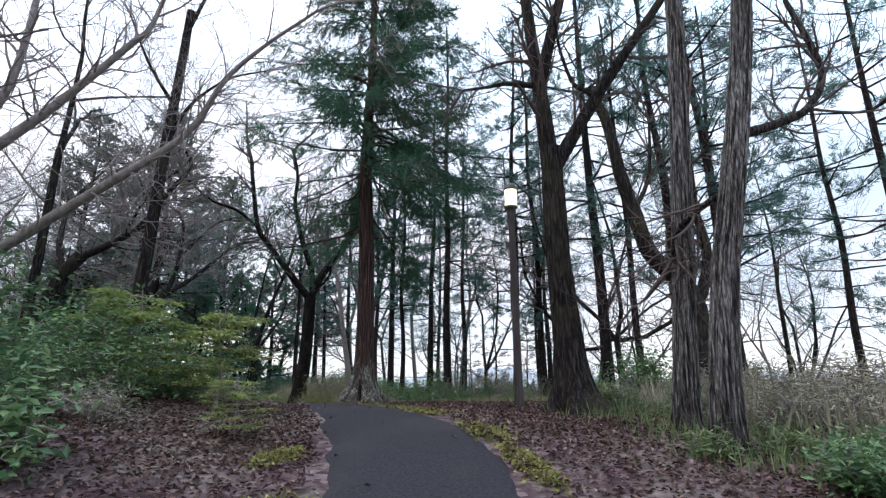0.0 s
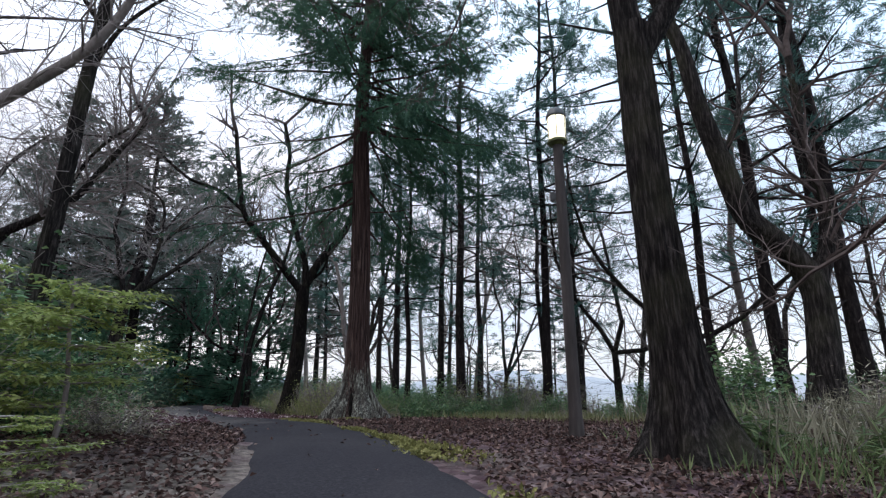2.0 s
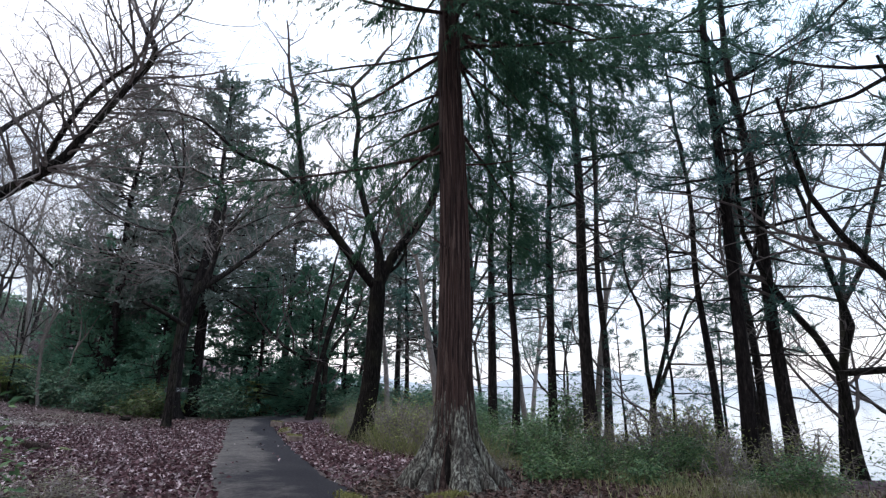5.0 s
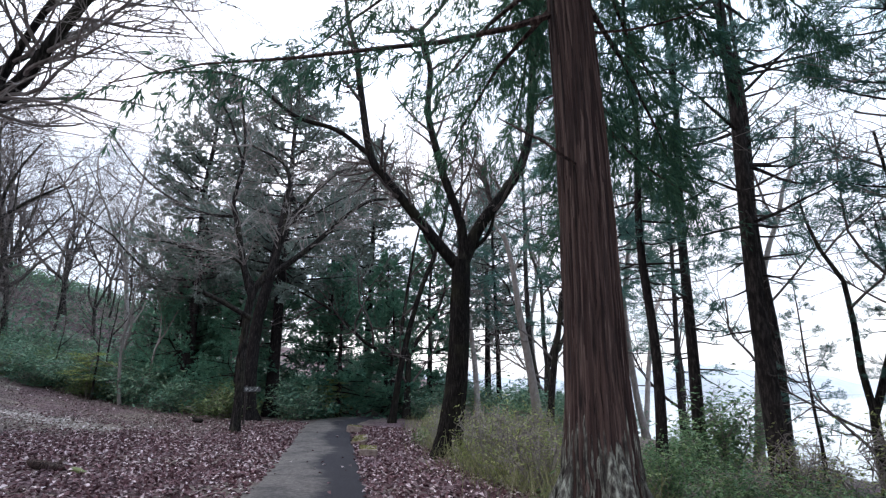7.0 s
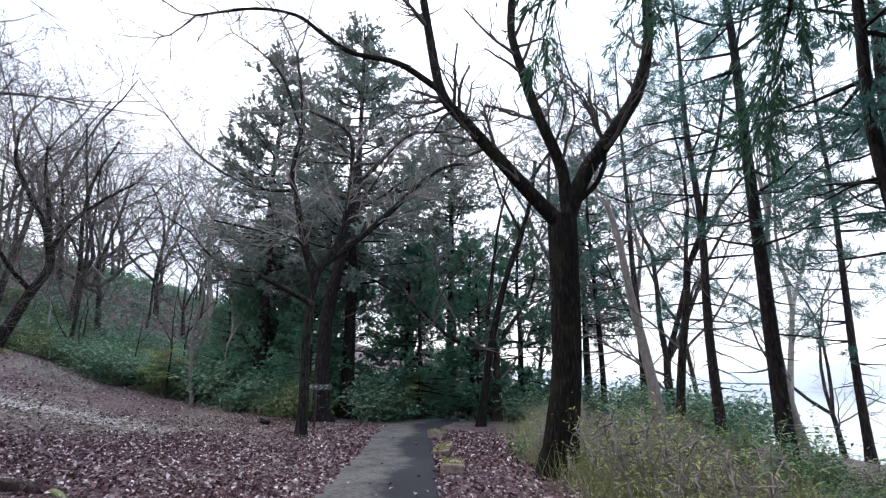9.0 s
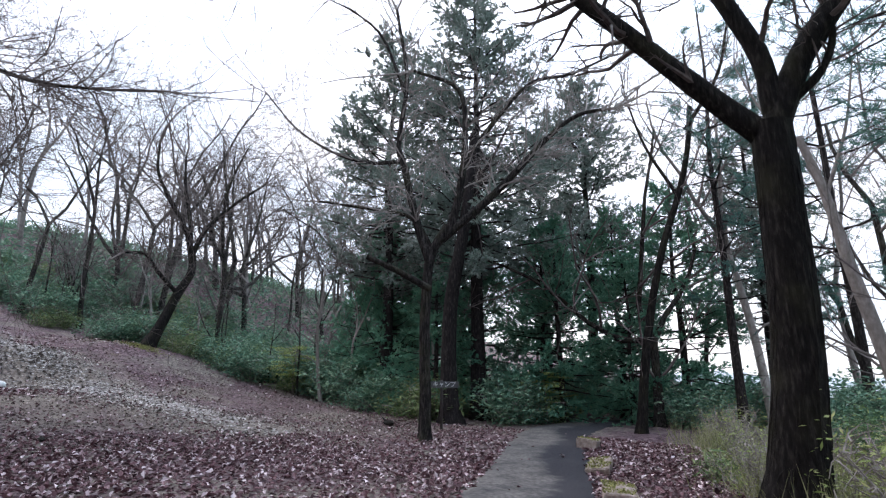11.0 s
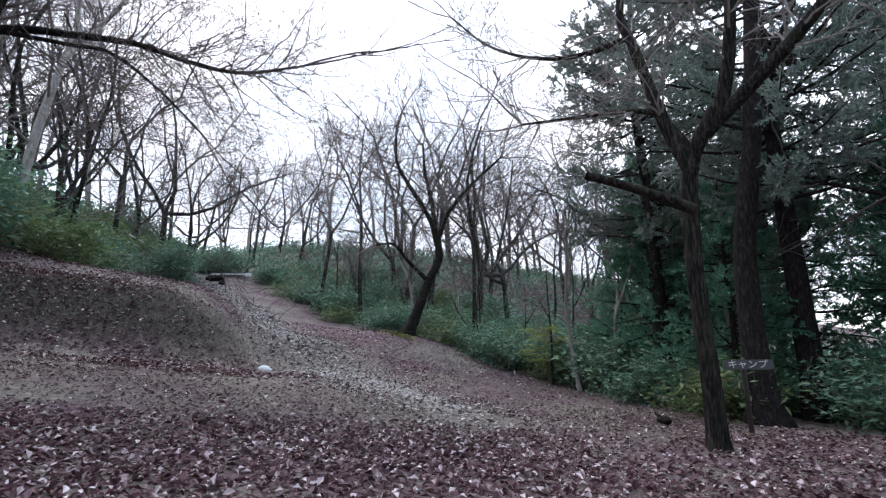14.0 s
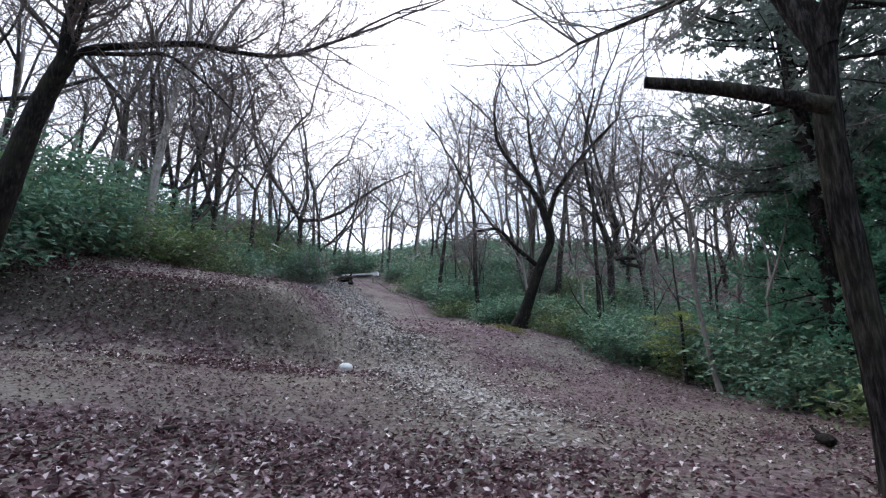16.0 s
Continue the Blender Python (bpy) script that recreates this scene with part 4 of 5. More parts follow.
def put_copy(tree, x, y, turn=0.0, size=1.0, sink=0.05):
    made = copy_thing(tree, pose(x, y, gz(x, y) - sink, 0, 0, turn))
    made.scale = (size, size, size)
    return made


def bark_ridges(tree, seed, sides, bark, n, top, length, r):
    """Long raised strips of bark that follow a trunk's surface, up to the height top."""
    rng = np.random.default_rng(seed)
    trunk = [c for c in tree.children if c.name.split(".")[0] == "trunk"][0]
    v = np.array([tuple(q.co) for q in trunk.data.vertices])
    v = v[:len(v) // sides * sides].reshape(-1, sides, 3)
    zs = v[:, :, 2].mean(1)
    sp = Soup()
    for _ in range(n):
        z0 = rng.uniform(0.0, top)
        ln = rng.uniform(*length)
        m = 7
        col = rng.uniform(0, sides) + np.cumsum(rng.normal(0, 0.16, m))
        pts = []
        for z, c in zip(np.linspace(z0, z0 + ln, m), col):
            a = np.clip(np.interp(z, zs, np.arange(len(zs))), 0, len(zs) - 1.001)
            i, j, f = int(a), int(math.floor(c)), c - math.floor(c)
            ring = v[i] * (1 - (a - i)) + v[i + 1] * (a - i)
            pts.append(ring[j % sides] * (1 - f) + ring[(j + 1) % sides] * f)
        k = r * rng.uniform(0.6, 1.4)
        sp.tube(np.array(pts), k * np.array([0.15, 0.75, 1.0, 1.05, 0.95, 0.75, 0.15]), 5)
    tagged(soup_part("furrowed_bark", sp, bark, tree, smooth=True), kind="stuff")


for hero in [ob for ob in scene.objects if ob.name.split(".")[0] in ("oak_tree", "chestnut_tree", "forked_tree", "maple_tree")]:
    what = hero.name.split(".")[0]
    if what == "oak_tree":
        bark_ridges(hero, 301, 40, M_OAK, 380, 4.4, (0.35, 1.0), 0.015)
    elif what == "chestnut_tree":
        bark_ridges(hero, 302, 32, M_GREY, 430, 5.6, (0.3, 0.9), 0.0085)
    elif what == "forked_tree":
        bark_ridges(hero, 303, 28, M_FORK, 240, 4.2, (0.2, 0.6), 0.010)
    else:
        bark_ridges(hero, 304, 26, M_OAK, 160, 4.4, (0.2, 0.6), 0.009)


# the great cedar by the path
cedar = conifer("cedar_tree", "great red-barked cedar with a flared root base beside the path", 21, 19.0, 0.275, 4.9, 5.1, M_CEDARLEAF, M_CEDAR, "cedar", 4.0, 0.0, 1.05, 40, 4, blade=(0.11, 0.014), heavy=0.1)
put(cedar, -2.26, 15.22, 20)


def cedar_foot(tree, seed=23):
    """Grey spreading roots at the trunk's foot, and a dark lump for the shade between two of them."""
    rng = np.random.default_rng(seed)

    def skin(z):
        return 0.275 * (1 + 1.4 * math.exp(-max(z, 0) / 0.45))

    for az in (-160, -138, -92, -74, -56, -32, -5, 30, 75, 120, 165):
        a = radians(az + rng.uniform(-4, 4))
        top = rng.uniform(0.75, 1.45)
        pts = []
        for z, out in ((top, -0.10), (top * 0.6, 0.0), (top * 0.3, 0.06), (0.05, 0.14), (-0.14, 0.40)):
            r = skin(z) + out
            w = a + rng.normal(0, 0.03)
            pts.append((r * math.cos(w), r * math.sin(w), z))
        line = densify(pts, 4)
        sp = Soup()
        sp.tube(line, np.interp(np.arange(len(line)), [0, 4, 10, len(line) - 1], [0.012, 0.06, 0.11, 0.05]), 12, 0.06, rng)
        soup_part("root", sp, M_LICHEN, tree, "grey lichened root", smooth=True)
    # a solid lump in near-black colour imitates the shaded cleft; nothing is cut out
    bm = bmesh.new()
    bmesh.ops.create_icosphere(bm, subdivisions=3, radius=1)
    for v in bm.verts:
        v.co = Vector((v.co.x * 0.10, v.co.y * 0.075 * (1.2 - 0.5 * v.co.z), v.co.z * 0.50 + 0.28))
    a = radians(-115)
    bmesh.ops.transform(bm, matrix=pose(0.47 * math.cos(a), 0.47 * math.sin(a), 0, 0, -16, -115), verts=bm.verts)
    part("hollow", bm, M_FORK, tree, "dark lump for the shade in a root cleft", True)


cedar_foot(cedar)
bark_ridges(cedar, 305, 40, M_STRIP, 640, 6.5, (0.4, 1.5), 0.0125)
bark_ridges(cedar, 306, 40, M_LICHEN, 380, 0.95, (0.15, 0.55), 0.013)

# cypresses behind the clearing
cyp_a = put(conifer("cypress_tree", "tall dense cone-shaped cypress behind the clearing", 31, 18.5, 0.30, 5.6, 4.5, M_CYPRESS, M_PINE, "cypress", 1.1, top_power=0.6, blade=(0.15, 0.048)), -17.5, 31.2)
tagged(cyp_a, group="cypresses behind the clearing")
cyp_b = put(conifer("cypress_tree", "tall dense cone-shaped cypress behind the clearing", 32, 17.8, 0.28, 5.0, 3.7, M_CYPRESS, M_PINE, "cypress", 1.1, top_power=0.6, blade=(0.15, 0.048)), -21.9, 30.4)
tagged(cyp_b, group="cypresses behind the clearing")
cyp_c = put(conifer("cypress_tree", "dense dark green young cypress", 33, 9.0, 0.16, 0.4, 2.7, M_TEAL, M_PINE, "cypress", 1.1, top_power=0.7, blade=(0.135, 0.042)), -23.4, 31.5)
tagged(cyp_c, group="cypresses behind the clearing")
for x, y, a, s, src in ((-18.9, 30.4, 0, 0.72, cyp_c), (-22.2, 30.9, 60, 0.85, cyp_c), (-15.2, 33.2, 130, 0.85, cyp_c), (-13.2, 34.8, 210, 0.7, cyp_c), (-25.6, 31.6, 250, 0.6, cyp_c), (-16.5, 38.5, 40, 0.92, cyp_a), (-14.2, 36.2, 80, 0.95, cyp_c), (-12.4, 38.0, 10, 1.1, cyp_c), (-19.2, 33.6, 150, 0.9, cyp_c), (-16.0, 33.4, 200, 0.85, cyp_c),
                        (-22.0, 34.5, 100, 0.8, cyp_b), (-26.5, 35.5, 30, 0.9, cyp_c), (-25.0, 39.0, 130, 0.75, cyp_a), (-20.0, 40.0, 300, 0.9, cyp_b), (-10.0, 41.5, 220, 0.8, cyp_b), (-30.0, 41, 20, 0.9, cyp_c)):
    put_copy(src, x, y, a, s)

# lakeside pines
pine_a = put(conifer("pine_tree", "slender dark pine with open boughs on the lake bank", 41, 17.0, 0.17, 4.6, 2.8, M_PINELEAF, M_PINE, "pine", 1.15, 0.01, 0.4, 12, 8, blade=(0.16, 0.018)), 0.2, 20.9)
pine_b = put(conifer("pine_tree", "slender dark pine with open boughs on the lake bank", 42, 14.0, 0.13, 4.9, 2.4, M_PINELEAF, M_PINE, "pine", 1.15, 0.03, 0.35, 12, 8, blade=(0.16, 0.018)), 2.4, 17.4)
pine_c = put(conifer("pine_tree", "slender dark pine with open boughs on the lake bank", 43, 15.5, 0.15, 3.2, 2.5, M_PINELEAF, M_PINE, "pine", 1.15, -0.02, 0.35, 12, 10, blade=(0.16, 0.018)), 6.9, 12.3)
for p in (pine_a, pine_b, pine_c):
    tagged(p, group="lakeside pines")
for x, y, a, s, src in ((0.9, 23.6, 60, 0.95, pine_b), (-0.6, 24.5, 200, 1.0, pine_c), (-1.6, 20.6, 90, 0.8, pine_b), (4.7, 15.2, 120, 1.05, pine_a), (3.5, 18.4, 40, 0.9, pine_c), (8.6, 15.5, 300, 0.95, pine_b),
                        (5.4, 14.3, 210, 0.85, pine_b), (6.3, 13.6, 10, 1.0, pine_c), (12.2, 13.2, 90, 0.9, pine_a), (14.5, 10.0, 150, 0.9, pine_b), (-2.6, 26.4, 270, 1.0, pine_a),
                        (-3.8, 30.0, 100, 1.0, pine_c), (-6.6, 36.5, 170, 1.0, pine_a), (4.4, 22.0, 250, 0.8, pine_c),
                        (-8.5, 38.0, 15, 0.95, pine_c), (-9.6, 34.6, 75, 0.9, pine_a), (2.9, 20.4, 145, 0.75, pine_b), (14.0, 6.5, 80, 0.95, pine_a), (11.5, 14.5, 60, 0.8, pine_c), (-0.3, 32.5, 160, 0.85, pine_c), (2.1, 20.9, 60, 0.3, pine_c), (3.4, 21.6, 200, 0.27, pine_c), (1.2, 22.4, 310, 0.25, pine_c)):
    put_copy(src, x, y, a, s)


def woodland_tree(name, label, seed, height, r0, bark, twig, depth=3, lean=0.05, crown=0.35, kids=(3, 5), spread=0.7, fork=2, mats=None):
    """A leafless woodland tree made at the origin: trunk, limbs and twigs."""
    rng = np.random.default_rng(seed)
    tree = new(name)
    knots = wander(rng, (0, 0, 0), (rng.normal(0, lean), rng.normal(0, lean), 1), height * crown, 4, 0.05, 0.08)
    soup_part("trunk", trunk_soup(rng, knots, r0, r0 * 0.68, 10, 0.35, 0.4, 0.03, k=3), bark, tree, smooth=True)
    out = {}
    top = knots[-1]
    up = unit(knots[-1] - knots[-2])
    for _ in range(fork):
        grow(rng, top - up * 0.1, unit(up + rng.normal(0, 0.32, 3)), height * (1 - crown) * rng.uniform(0.75, 1.05), r0 * 0.6, depth, out, 0.17, 0.045, kids, spread)
    for _ in range(2):
        q = knots[rng.integers(2, 4)]
        grow(rng, q, unit(rng.normal(0, 1, 3) * [1, 1, 0.2] + [0, 0, 0.5]), height * 0.28, r0 * 0.3, depth - 1, out, 0.13, 0.04, kids, spread)
    small = Soup()
    for dp, items in out.items():
        for pts, rad in items:
            if dp == depth:
                limb = Soup()
                limb.tube(pts, rad, 7)
                soup_part("limb", limb, bark, tree)
            else:
                small.tube(pts, np.maximum(rad, 0.006), 5 if dp == depth - 1 else 3)
    tagged(soup_part("twig_crown", small, twig, tree), kind="stuff")
    return tagged(tree, label, "tree", group="bare hillside trees")


WOODS = [woodland_tree("woodland_tree", "leafless woodland tree on the hillside", 50 + i, h, r, bk, tw, 3, 0.16, cr, (4, 6), 0.95, fk)
         for i, (h, r, bk, tw, cr, fk) in enumerate(((13, 0.20, M_OAK, M_BACKLIT_TWIG, 0.25, 3), (15, 0.16, M_OAK, M_BACKLIT_TWIG, 0.4, 2), (11, 0.17, M_OAK, M_BACKLIT_TWIG, 0.22, 3),
                                                     (16, 0.17, M_PALE, M_BACKLIT_TWIG, 0.42, 2), (12, 0.12, M_OAK, M_BACKLIT_TWIG, 0.5, 2)))]
spots = np.random.default_rng(77)
placed = []


def room(x, y, gap):
    return all((x - a) ** 2 + (y - b) ** 2 > gap * gap for a, b in placed)


def scatter_woods(n, xr, yr, gap, size, keep=lambda x, y: True):
    made = 0
    for _ in range(n * 30):
        x, y = spots.uniform(*xr), spots.uniform(*yr)
        if made >= n:
            break
        if not room(x, y, gap) or not keep(x, y):
            continue
        placed.append((x, y))
        src = WOODS[spots.integers(0, len(WOODS))]
        if len(placed) <= len(WOODS):
            src = WOODS[len(placed) - 1]
            put(src, x, y, spots.uniform(0, 360), spots.uniform(*size))
        else:
            put_copy(src, x, y, spots.uniform(0, 360), spots.uniform(*size))
        made += 1


def on_slope(x, y):
    """Beyond the clearing's upper edge."""
    return (y > 26.5 - 0.33 * (x + 30)) if x > -36 else (abs(y - (15 - 0.5 * (x + 40))) > 4)


put_copy(WOODS[0], -47.6, 9.7, 40, 1.25)
scatter_woods(40, (-70, -34), (10, 50), 2.8, (0.8, 1.25), on_slope)
scatter_woods(18, (-60, -26), (27, 52), 2.4, (0.8, 1.2), on_slope)
scatter_woods(20, (-64, -28), (-14, 9), 3.0, (0.85, 1.3))
scatter_woods(16, (-46, -24), (-4, 9), 1.8, (0.8, 1.25))
scatter_woods(11, (-14, 4), (29, 52), 2.0, (0.8, 1.1), lambda x, y: abs(x - np.interp(y, PATH[:, 1], PATH[:, 0])) > 2.0)
scatter_woods(15, (-2, 18), (16, 30), 1.3, (0.45, 0.8), lambda x, y: x > 9.5 - 0.45 * y + 1.2)
for i in range(22):
    ex = spots.uniform(-46, -20)
    put_copy(WOODS[(3, 4, 2)[i % 3]], ex, 31 + 0.4235 * (ex + 16) + spots.uniform(-0.3, 5), spots.uniform(0, 360), spots.uniform(0.3, 0.5))
scatter_woods(16, (-76, -54), (-2, 27), 2.6, (0.7, 1.15))
scatter_woods(10, (-16, -8), (0, 12), 2.2, (0.8, 1.1))
scatter_woods(7, (-18, 22), (-22, -6), 3.2, (0.9, 1.2), lambda x, y: abs(x) > 3)


# ---- shrubs, grass and litter ----
def shrub(name, label, seed, size, leaf_mat, leaves=2600, leaf=(0.09, 0.045), stems=14, layered=False, stem_mat=None, droop=0.0):
    """A bush made at the origin: stems and many leaves, gathered in clumps with gaps between them. size: half width, half depth, height."""
    rng = np.random.default_rng(seed)
    bush = new(name)
    sx, sy, h = size
    wood, foliage = Soup(), Soup()
    tips = []
    for _ in range(stems):
        az, out = rng.uniform(0, 2 * math.pi), rng.uniform(0.1, 1.0) ** 0.7
        if layered:
            out = rng.uniform(0.2, 1.0)
        top = np.array([math.cos(az) * sx * out, math.sin(az) * sy * out, h * (rng.choice([0.5, 0.68, 0.84, 1.0]) * (1 - 0.25 * out) if layered else rng.uniform(0.45, 1.0) * math.sqrt(max(0.15, 1 - 0.75 * out**2)))])
        start = np.array([top[0] * 0.15, top[1] * 0.15, -0.05])
        mid = (start + top) / 2 + rng.normal(0, 0.08, 3) * h
        pts = densify([start, mid, top], 4)
        wood.tube(pts, np.linspace(0.018, 0.006, len(pts)), 4)
        for q in (pts[6:] if layered else pts[3:]):
            for _ in range(2):
                e = q + rng.normal(0, 0.16, 3) * [sx, sy, h * (0.25 if layered else 0.6)]
                wood.tube([q, (q + e) / 2 + rng.normal(0, 0.02, 3), e], [0.008, 0.006, 0.004], 3)
                tips.append(e)
    tips = np.array(tips)
    which = rng.integers(0, len(tips), leaves)
    spread = np.array([0.16 * sx, 0.16 * sy, (0.035 if layered else 0.13) * h]) + 0.02
    base = tips[which] + rng.normal(0, 1, (leaves, 3)) * spread
    base[:, 2] = np.maximum(base[:, 2], 0.03)
    way = unit(rng.normal(0, 1, (leaves, 3)) * [1, 1, 0.35] + [0, 0, -droop])
    side = unit(np.cross(way, np.array([0, 0, 1.0]) + rng.normal(0, 0.45, (leaves, 3))))
    sc = rng.uniform(0.6, 1.3, leaves)
    foliage.blades(base, way, side, leaf[0] * sc, leaf[1] * sc, 0.2)
    tagged(soup_part("stem_work", wood, stem_mat or M_TWIG, bush), kind="stuff")
    tagged(soup_part("leafage", foliage, leaf_mat, bush), kind="stuff")
    return tagged(bush, label, "shrub")


def layered_shrub(seed):
    """A young tree with flat tiers of leafy sprays, one above the other, and air between them."""
    rng = np.random.default_rng(seed)
    bush = new("layered_shrub")
    wood, foliage = Soup(), Soup()
    lead = densify([(0, 0, -0.05), (0.05, 0.02, 0.5), (0.0, 0.0, 1.05), (-0.06, 0.03, 1.6)], 5)
    wood.tube(lead, np.linspace(0.03, 0.01, len(lead)), 7)
    base, way = [], []
    for z in (0.42, 0.62, 0.78, 0.95, 1.1, 1.24, 1.38, 1.5):
        reach = 1.05 - 0.45 * abs(z - 0.85)
        for _ in range(4):
            az = rng.uniform(0, 2 * math.pi)
            pts = wander(rng, (np.interp(z, lead[:, 2], lead[:, 0]), np.interp(z, lead[:, 2], lead[:, 1]), z), (math.cos(az), math.sin(az), 0.06), reach * rng.uniform(0.55, 1.1), 6, 0.12, -0.01)
            pts[:, 2] = z + (pts[:, 2] - z) * 0.4
            wood.tube(pts, np.linspace(0.011, 0.004, 7), 4)
            n = 130
            f = rng.uniform(0.3, 1.05, n) * 6
            lo = np.minimum(f.astype(int), 5)
            q = pts[lo] + (pts[lo + 1] - pts[lo]) * (f - lo)[:, None]
            q = q + rng.normal(0, 1, (n, 3)) * [0.10, 0.10, 0.018]
            base.append(q)
            way.append(unit(rng.normal(0, 1, (n, 3)) * [1, 1, 0.1] + [math.cos(az) * 0.6, math.sin(az) * 0.6, -0.25]))
    base, way = np.concatenate(base), np.concatenate(way)
    side = unit(np.cross(way, np.array([0, 0, 1.0]) + rng.normal(0, 0.2, way.shape)))
    sc = rng.uniform(0.7, 1.3, len(base))
    foliage.blades(base, way, side, 0.075 * sc, 0.033 * sc, 0.15)
    tagged(soup_part("stem_work", wood, M_TWIG, bush), kind="stuff")
    tagged(soup_part("leafage", foliage, M_YELLOW, bush), kind="stuff")
    return tagged(bush, "yellow-green young tree with flat layered sprays of leaves", "shrub")


lay = put(layered_shrub(61), -3.05, 7.2, 0, 0.85)
put_copy(lay, -4.0, 6.9, 120, 0.9)
put_copy(lay, -2.15, 5.65, 120, 0.42)
auc = put(shrub("broadleaf_shrub", "glossy broad-leaved evergreen shrub on the bank", 62, (0.75, 0.7, 0.95), M_SHRUB, 1500, (0.17, 0.07), 12, droop=0.3), -3.35, 3.9, 0, 0.72)
bush_a = put(shrub("evergreen_shrub", "dense dark green evergreen shrub", 63, (1.0, 0.9, 1.3), M_SHRUB, 4200, (0.09, 0.045), 16), -4.5, 6.9)
bush_b = put(shrub("evergreen_shrub", "dense green evergreen shrub with pale new leaves", 64, (1.3, 1.1, 1.9), M_SHRUB, 4200, (0.13, 0.055), 18), -5.4, 8.6)
weed = put(shrub("withered_shrub", "tangled grey withered undergrowth", 65, (0.9, 0.8, 0.8), M_GREYWEED, 2200, (0.10, 0.02), 22), -3.6, 5.4, 0, 0.55)
bam = put(shrub("dwarf_bamboo", "clump of green dwarf bamboo at a tree foot", 66, (0.45, 0.4, 0.55), M_BAMBOO, 700, (0.20, 0.03), 10, droop=0.2), 2.45, 4.95, 0, 0.6)
for x, y, a, s, src in ((-4.6, 3.2, 80, 0.9, bush_a), (-5.2, 4.6, 200, 1.15, bush_a), (-6.3, 6.4, 60, 1.1, bush_b), (-4.3, 9.2, 100, 0.75, bush_a), (-5.6, 10.4, 310, 0.7, bush_b),
                        (-7.4, 10.2, 20, 0.9, bush_b), (-8.6, 11.8, 170, 0.85, bush_a), (-6.9, 3.2, 140, 1.3, bush_b), (-4.1, 6.0, 50, 0.65, bush_a), (-3.3, 8.3, 75, 0.6, weed), (-3.7, 7.6, 20, 0.5, bush_a),
                        (-4.7, 0.8, 120, 1.2, bush_b), (-9.4, 8.2, 10, 1.2, bush_b), (-5.9, 12.2, 240, 0.6, weed)):
    put_copy(src, x, y, a, s)
for x, y, a, s, src in ((2.95, 6.6, 10, 0.6, bam), (3.1, 5.0, 150, 0.6, bam), (2.7, 8.4, 90, 0.9, bam), (3.3, 7.4, 200, 0.9, bam), (3.4, 4.2, 300, 0.7, bam), (3.0, 3.9, 45, 0.5, auc), (3.6, 4.4, 20, 0.4, auc),
                        (4.1, 6.0, 10, 0.9, weed), (4.6, 4.6, 60, 1.0, weed), (5.2, 7.2, 120, 1.0, weed), (5.6, 5.6, 180, 1.1, weed), (4.4, 9.0, 240, 0.9, weed), (6.6, 8.4, 300, 1.2, weed), (6.2, 10.2, 30, 1.1, weed),
                        (4.2, 11.6, 75, 1.0, bush_a), (2.9, 13.6, 140, 0.35, bush_a), (1.8, 15.6, 15, 0.3, bush_a), (0.4, 17.2, 95, 0.4, weed), (-0.6, 18.6, 205, 0.35, bush_a), (-1.8, 17.6, 25, 0.4, weed), (5.0, 12.8, 60, 0.6, weed),
                        (0.9, 16.0, 130, 0.45, bam), (-0.9, 16.9, 40, 0.6, bam), (-2.9, 18.9, 200, 0.9, bam), (-2.3, 21.4, 10, 0.5, bush_a), (7.6, 6.4, 90, 1.2, weed), (8.4, 8.6, 10, 1.2, weed),
                        (-7.0, 27.4, 60, 0.8, weed), (-3.9, 22.8, 0, 0.7, bam), (-7.6, 25.4, 100, 1.0, bam)):
    put_copy(src, x, y, a, s)

# wispy growth between the forked tree and the cedar
wisp = put(shrub("wispy_shrub", "wispy yellow-green shrub with thin upright stems", 70, (0.8, 0.7, 1.25), M_WISP, 1300, (0.075, 0.022), 34), -4.5, 21.2, 0, 1.15)
for x, y, a, s in ((-3.9, 20.3, 60, 1.05), (-5.1, 22.2, 130, 1.1), (-3.4, 19.5, 200, 0.95), (-7.0, 24.6, 20, 0.7), (-7.5, 26.2, 90, 0.8), (-4.4, 22.9, 250, 1.0), (-6.8, 24.4, 120, 0.75), (-4.6, 25.2, 20, 0.9), (-6.2, 23.6, 45, 0.7), (-5.2, 23.6, 145, 0.8), (-5.6, 25.8, 10, 0.9), (-8.2, 28.4, 80, 0.7), (-8.6, 30.0, 200, 0.9), (-4.8, 28.4, 45, 0.9), (-7.2, 29.2, 10, 0.9), (-9.4, 31.2, 140, 0.8), (1.2, 19.3, 15, 1.1), (2.0, 20.4, 95, 1.2)):
    put_copy(wisp, x, y, a, s)
for x, y, a, s, src in ((-1.0, 16.3, 30, 0.5, auc), (-0.4, 16.4, 140, 0.45, auc), (0.4, 16.0, 220, 0.45, auc), (1.4, 15.0, 160, 0.4, weed), (2.2, 14.0, 10, 0.4, weed)):
    put_copy(src, x, y, a, s)

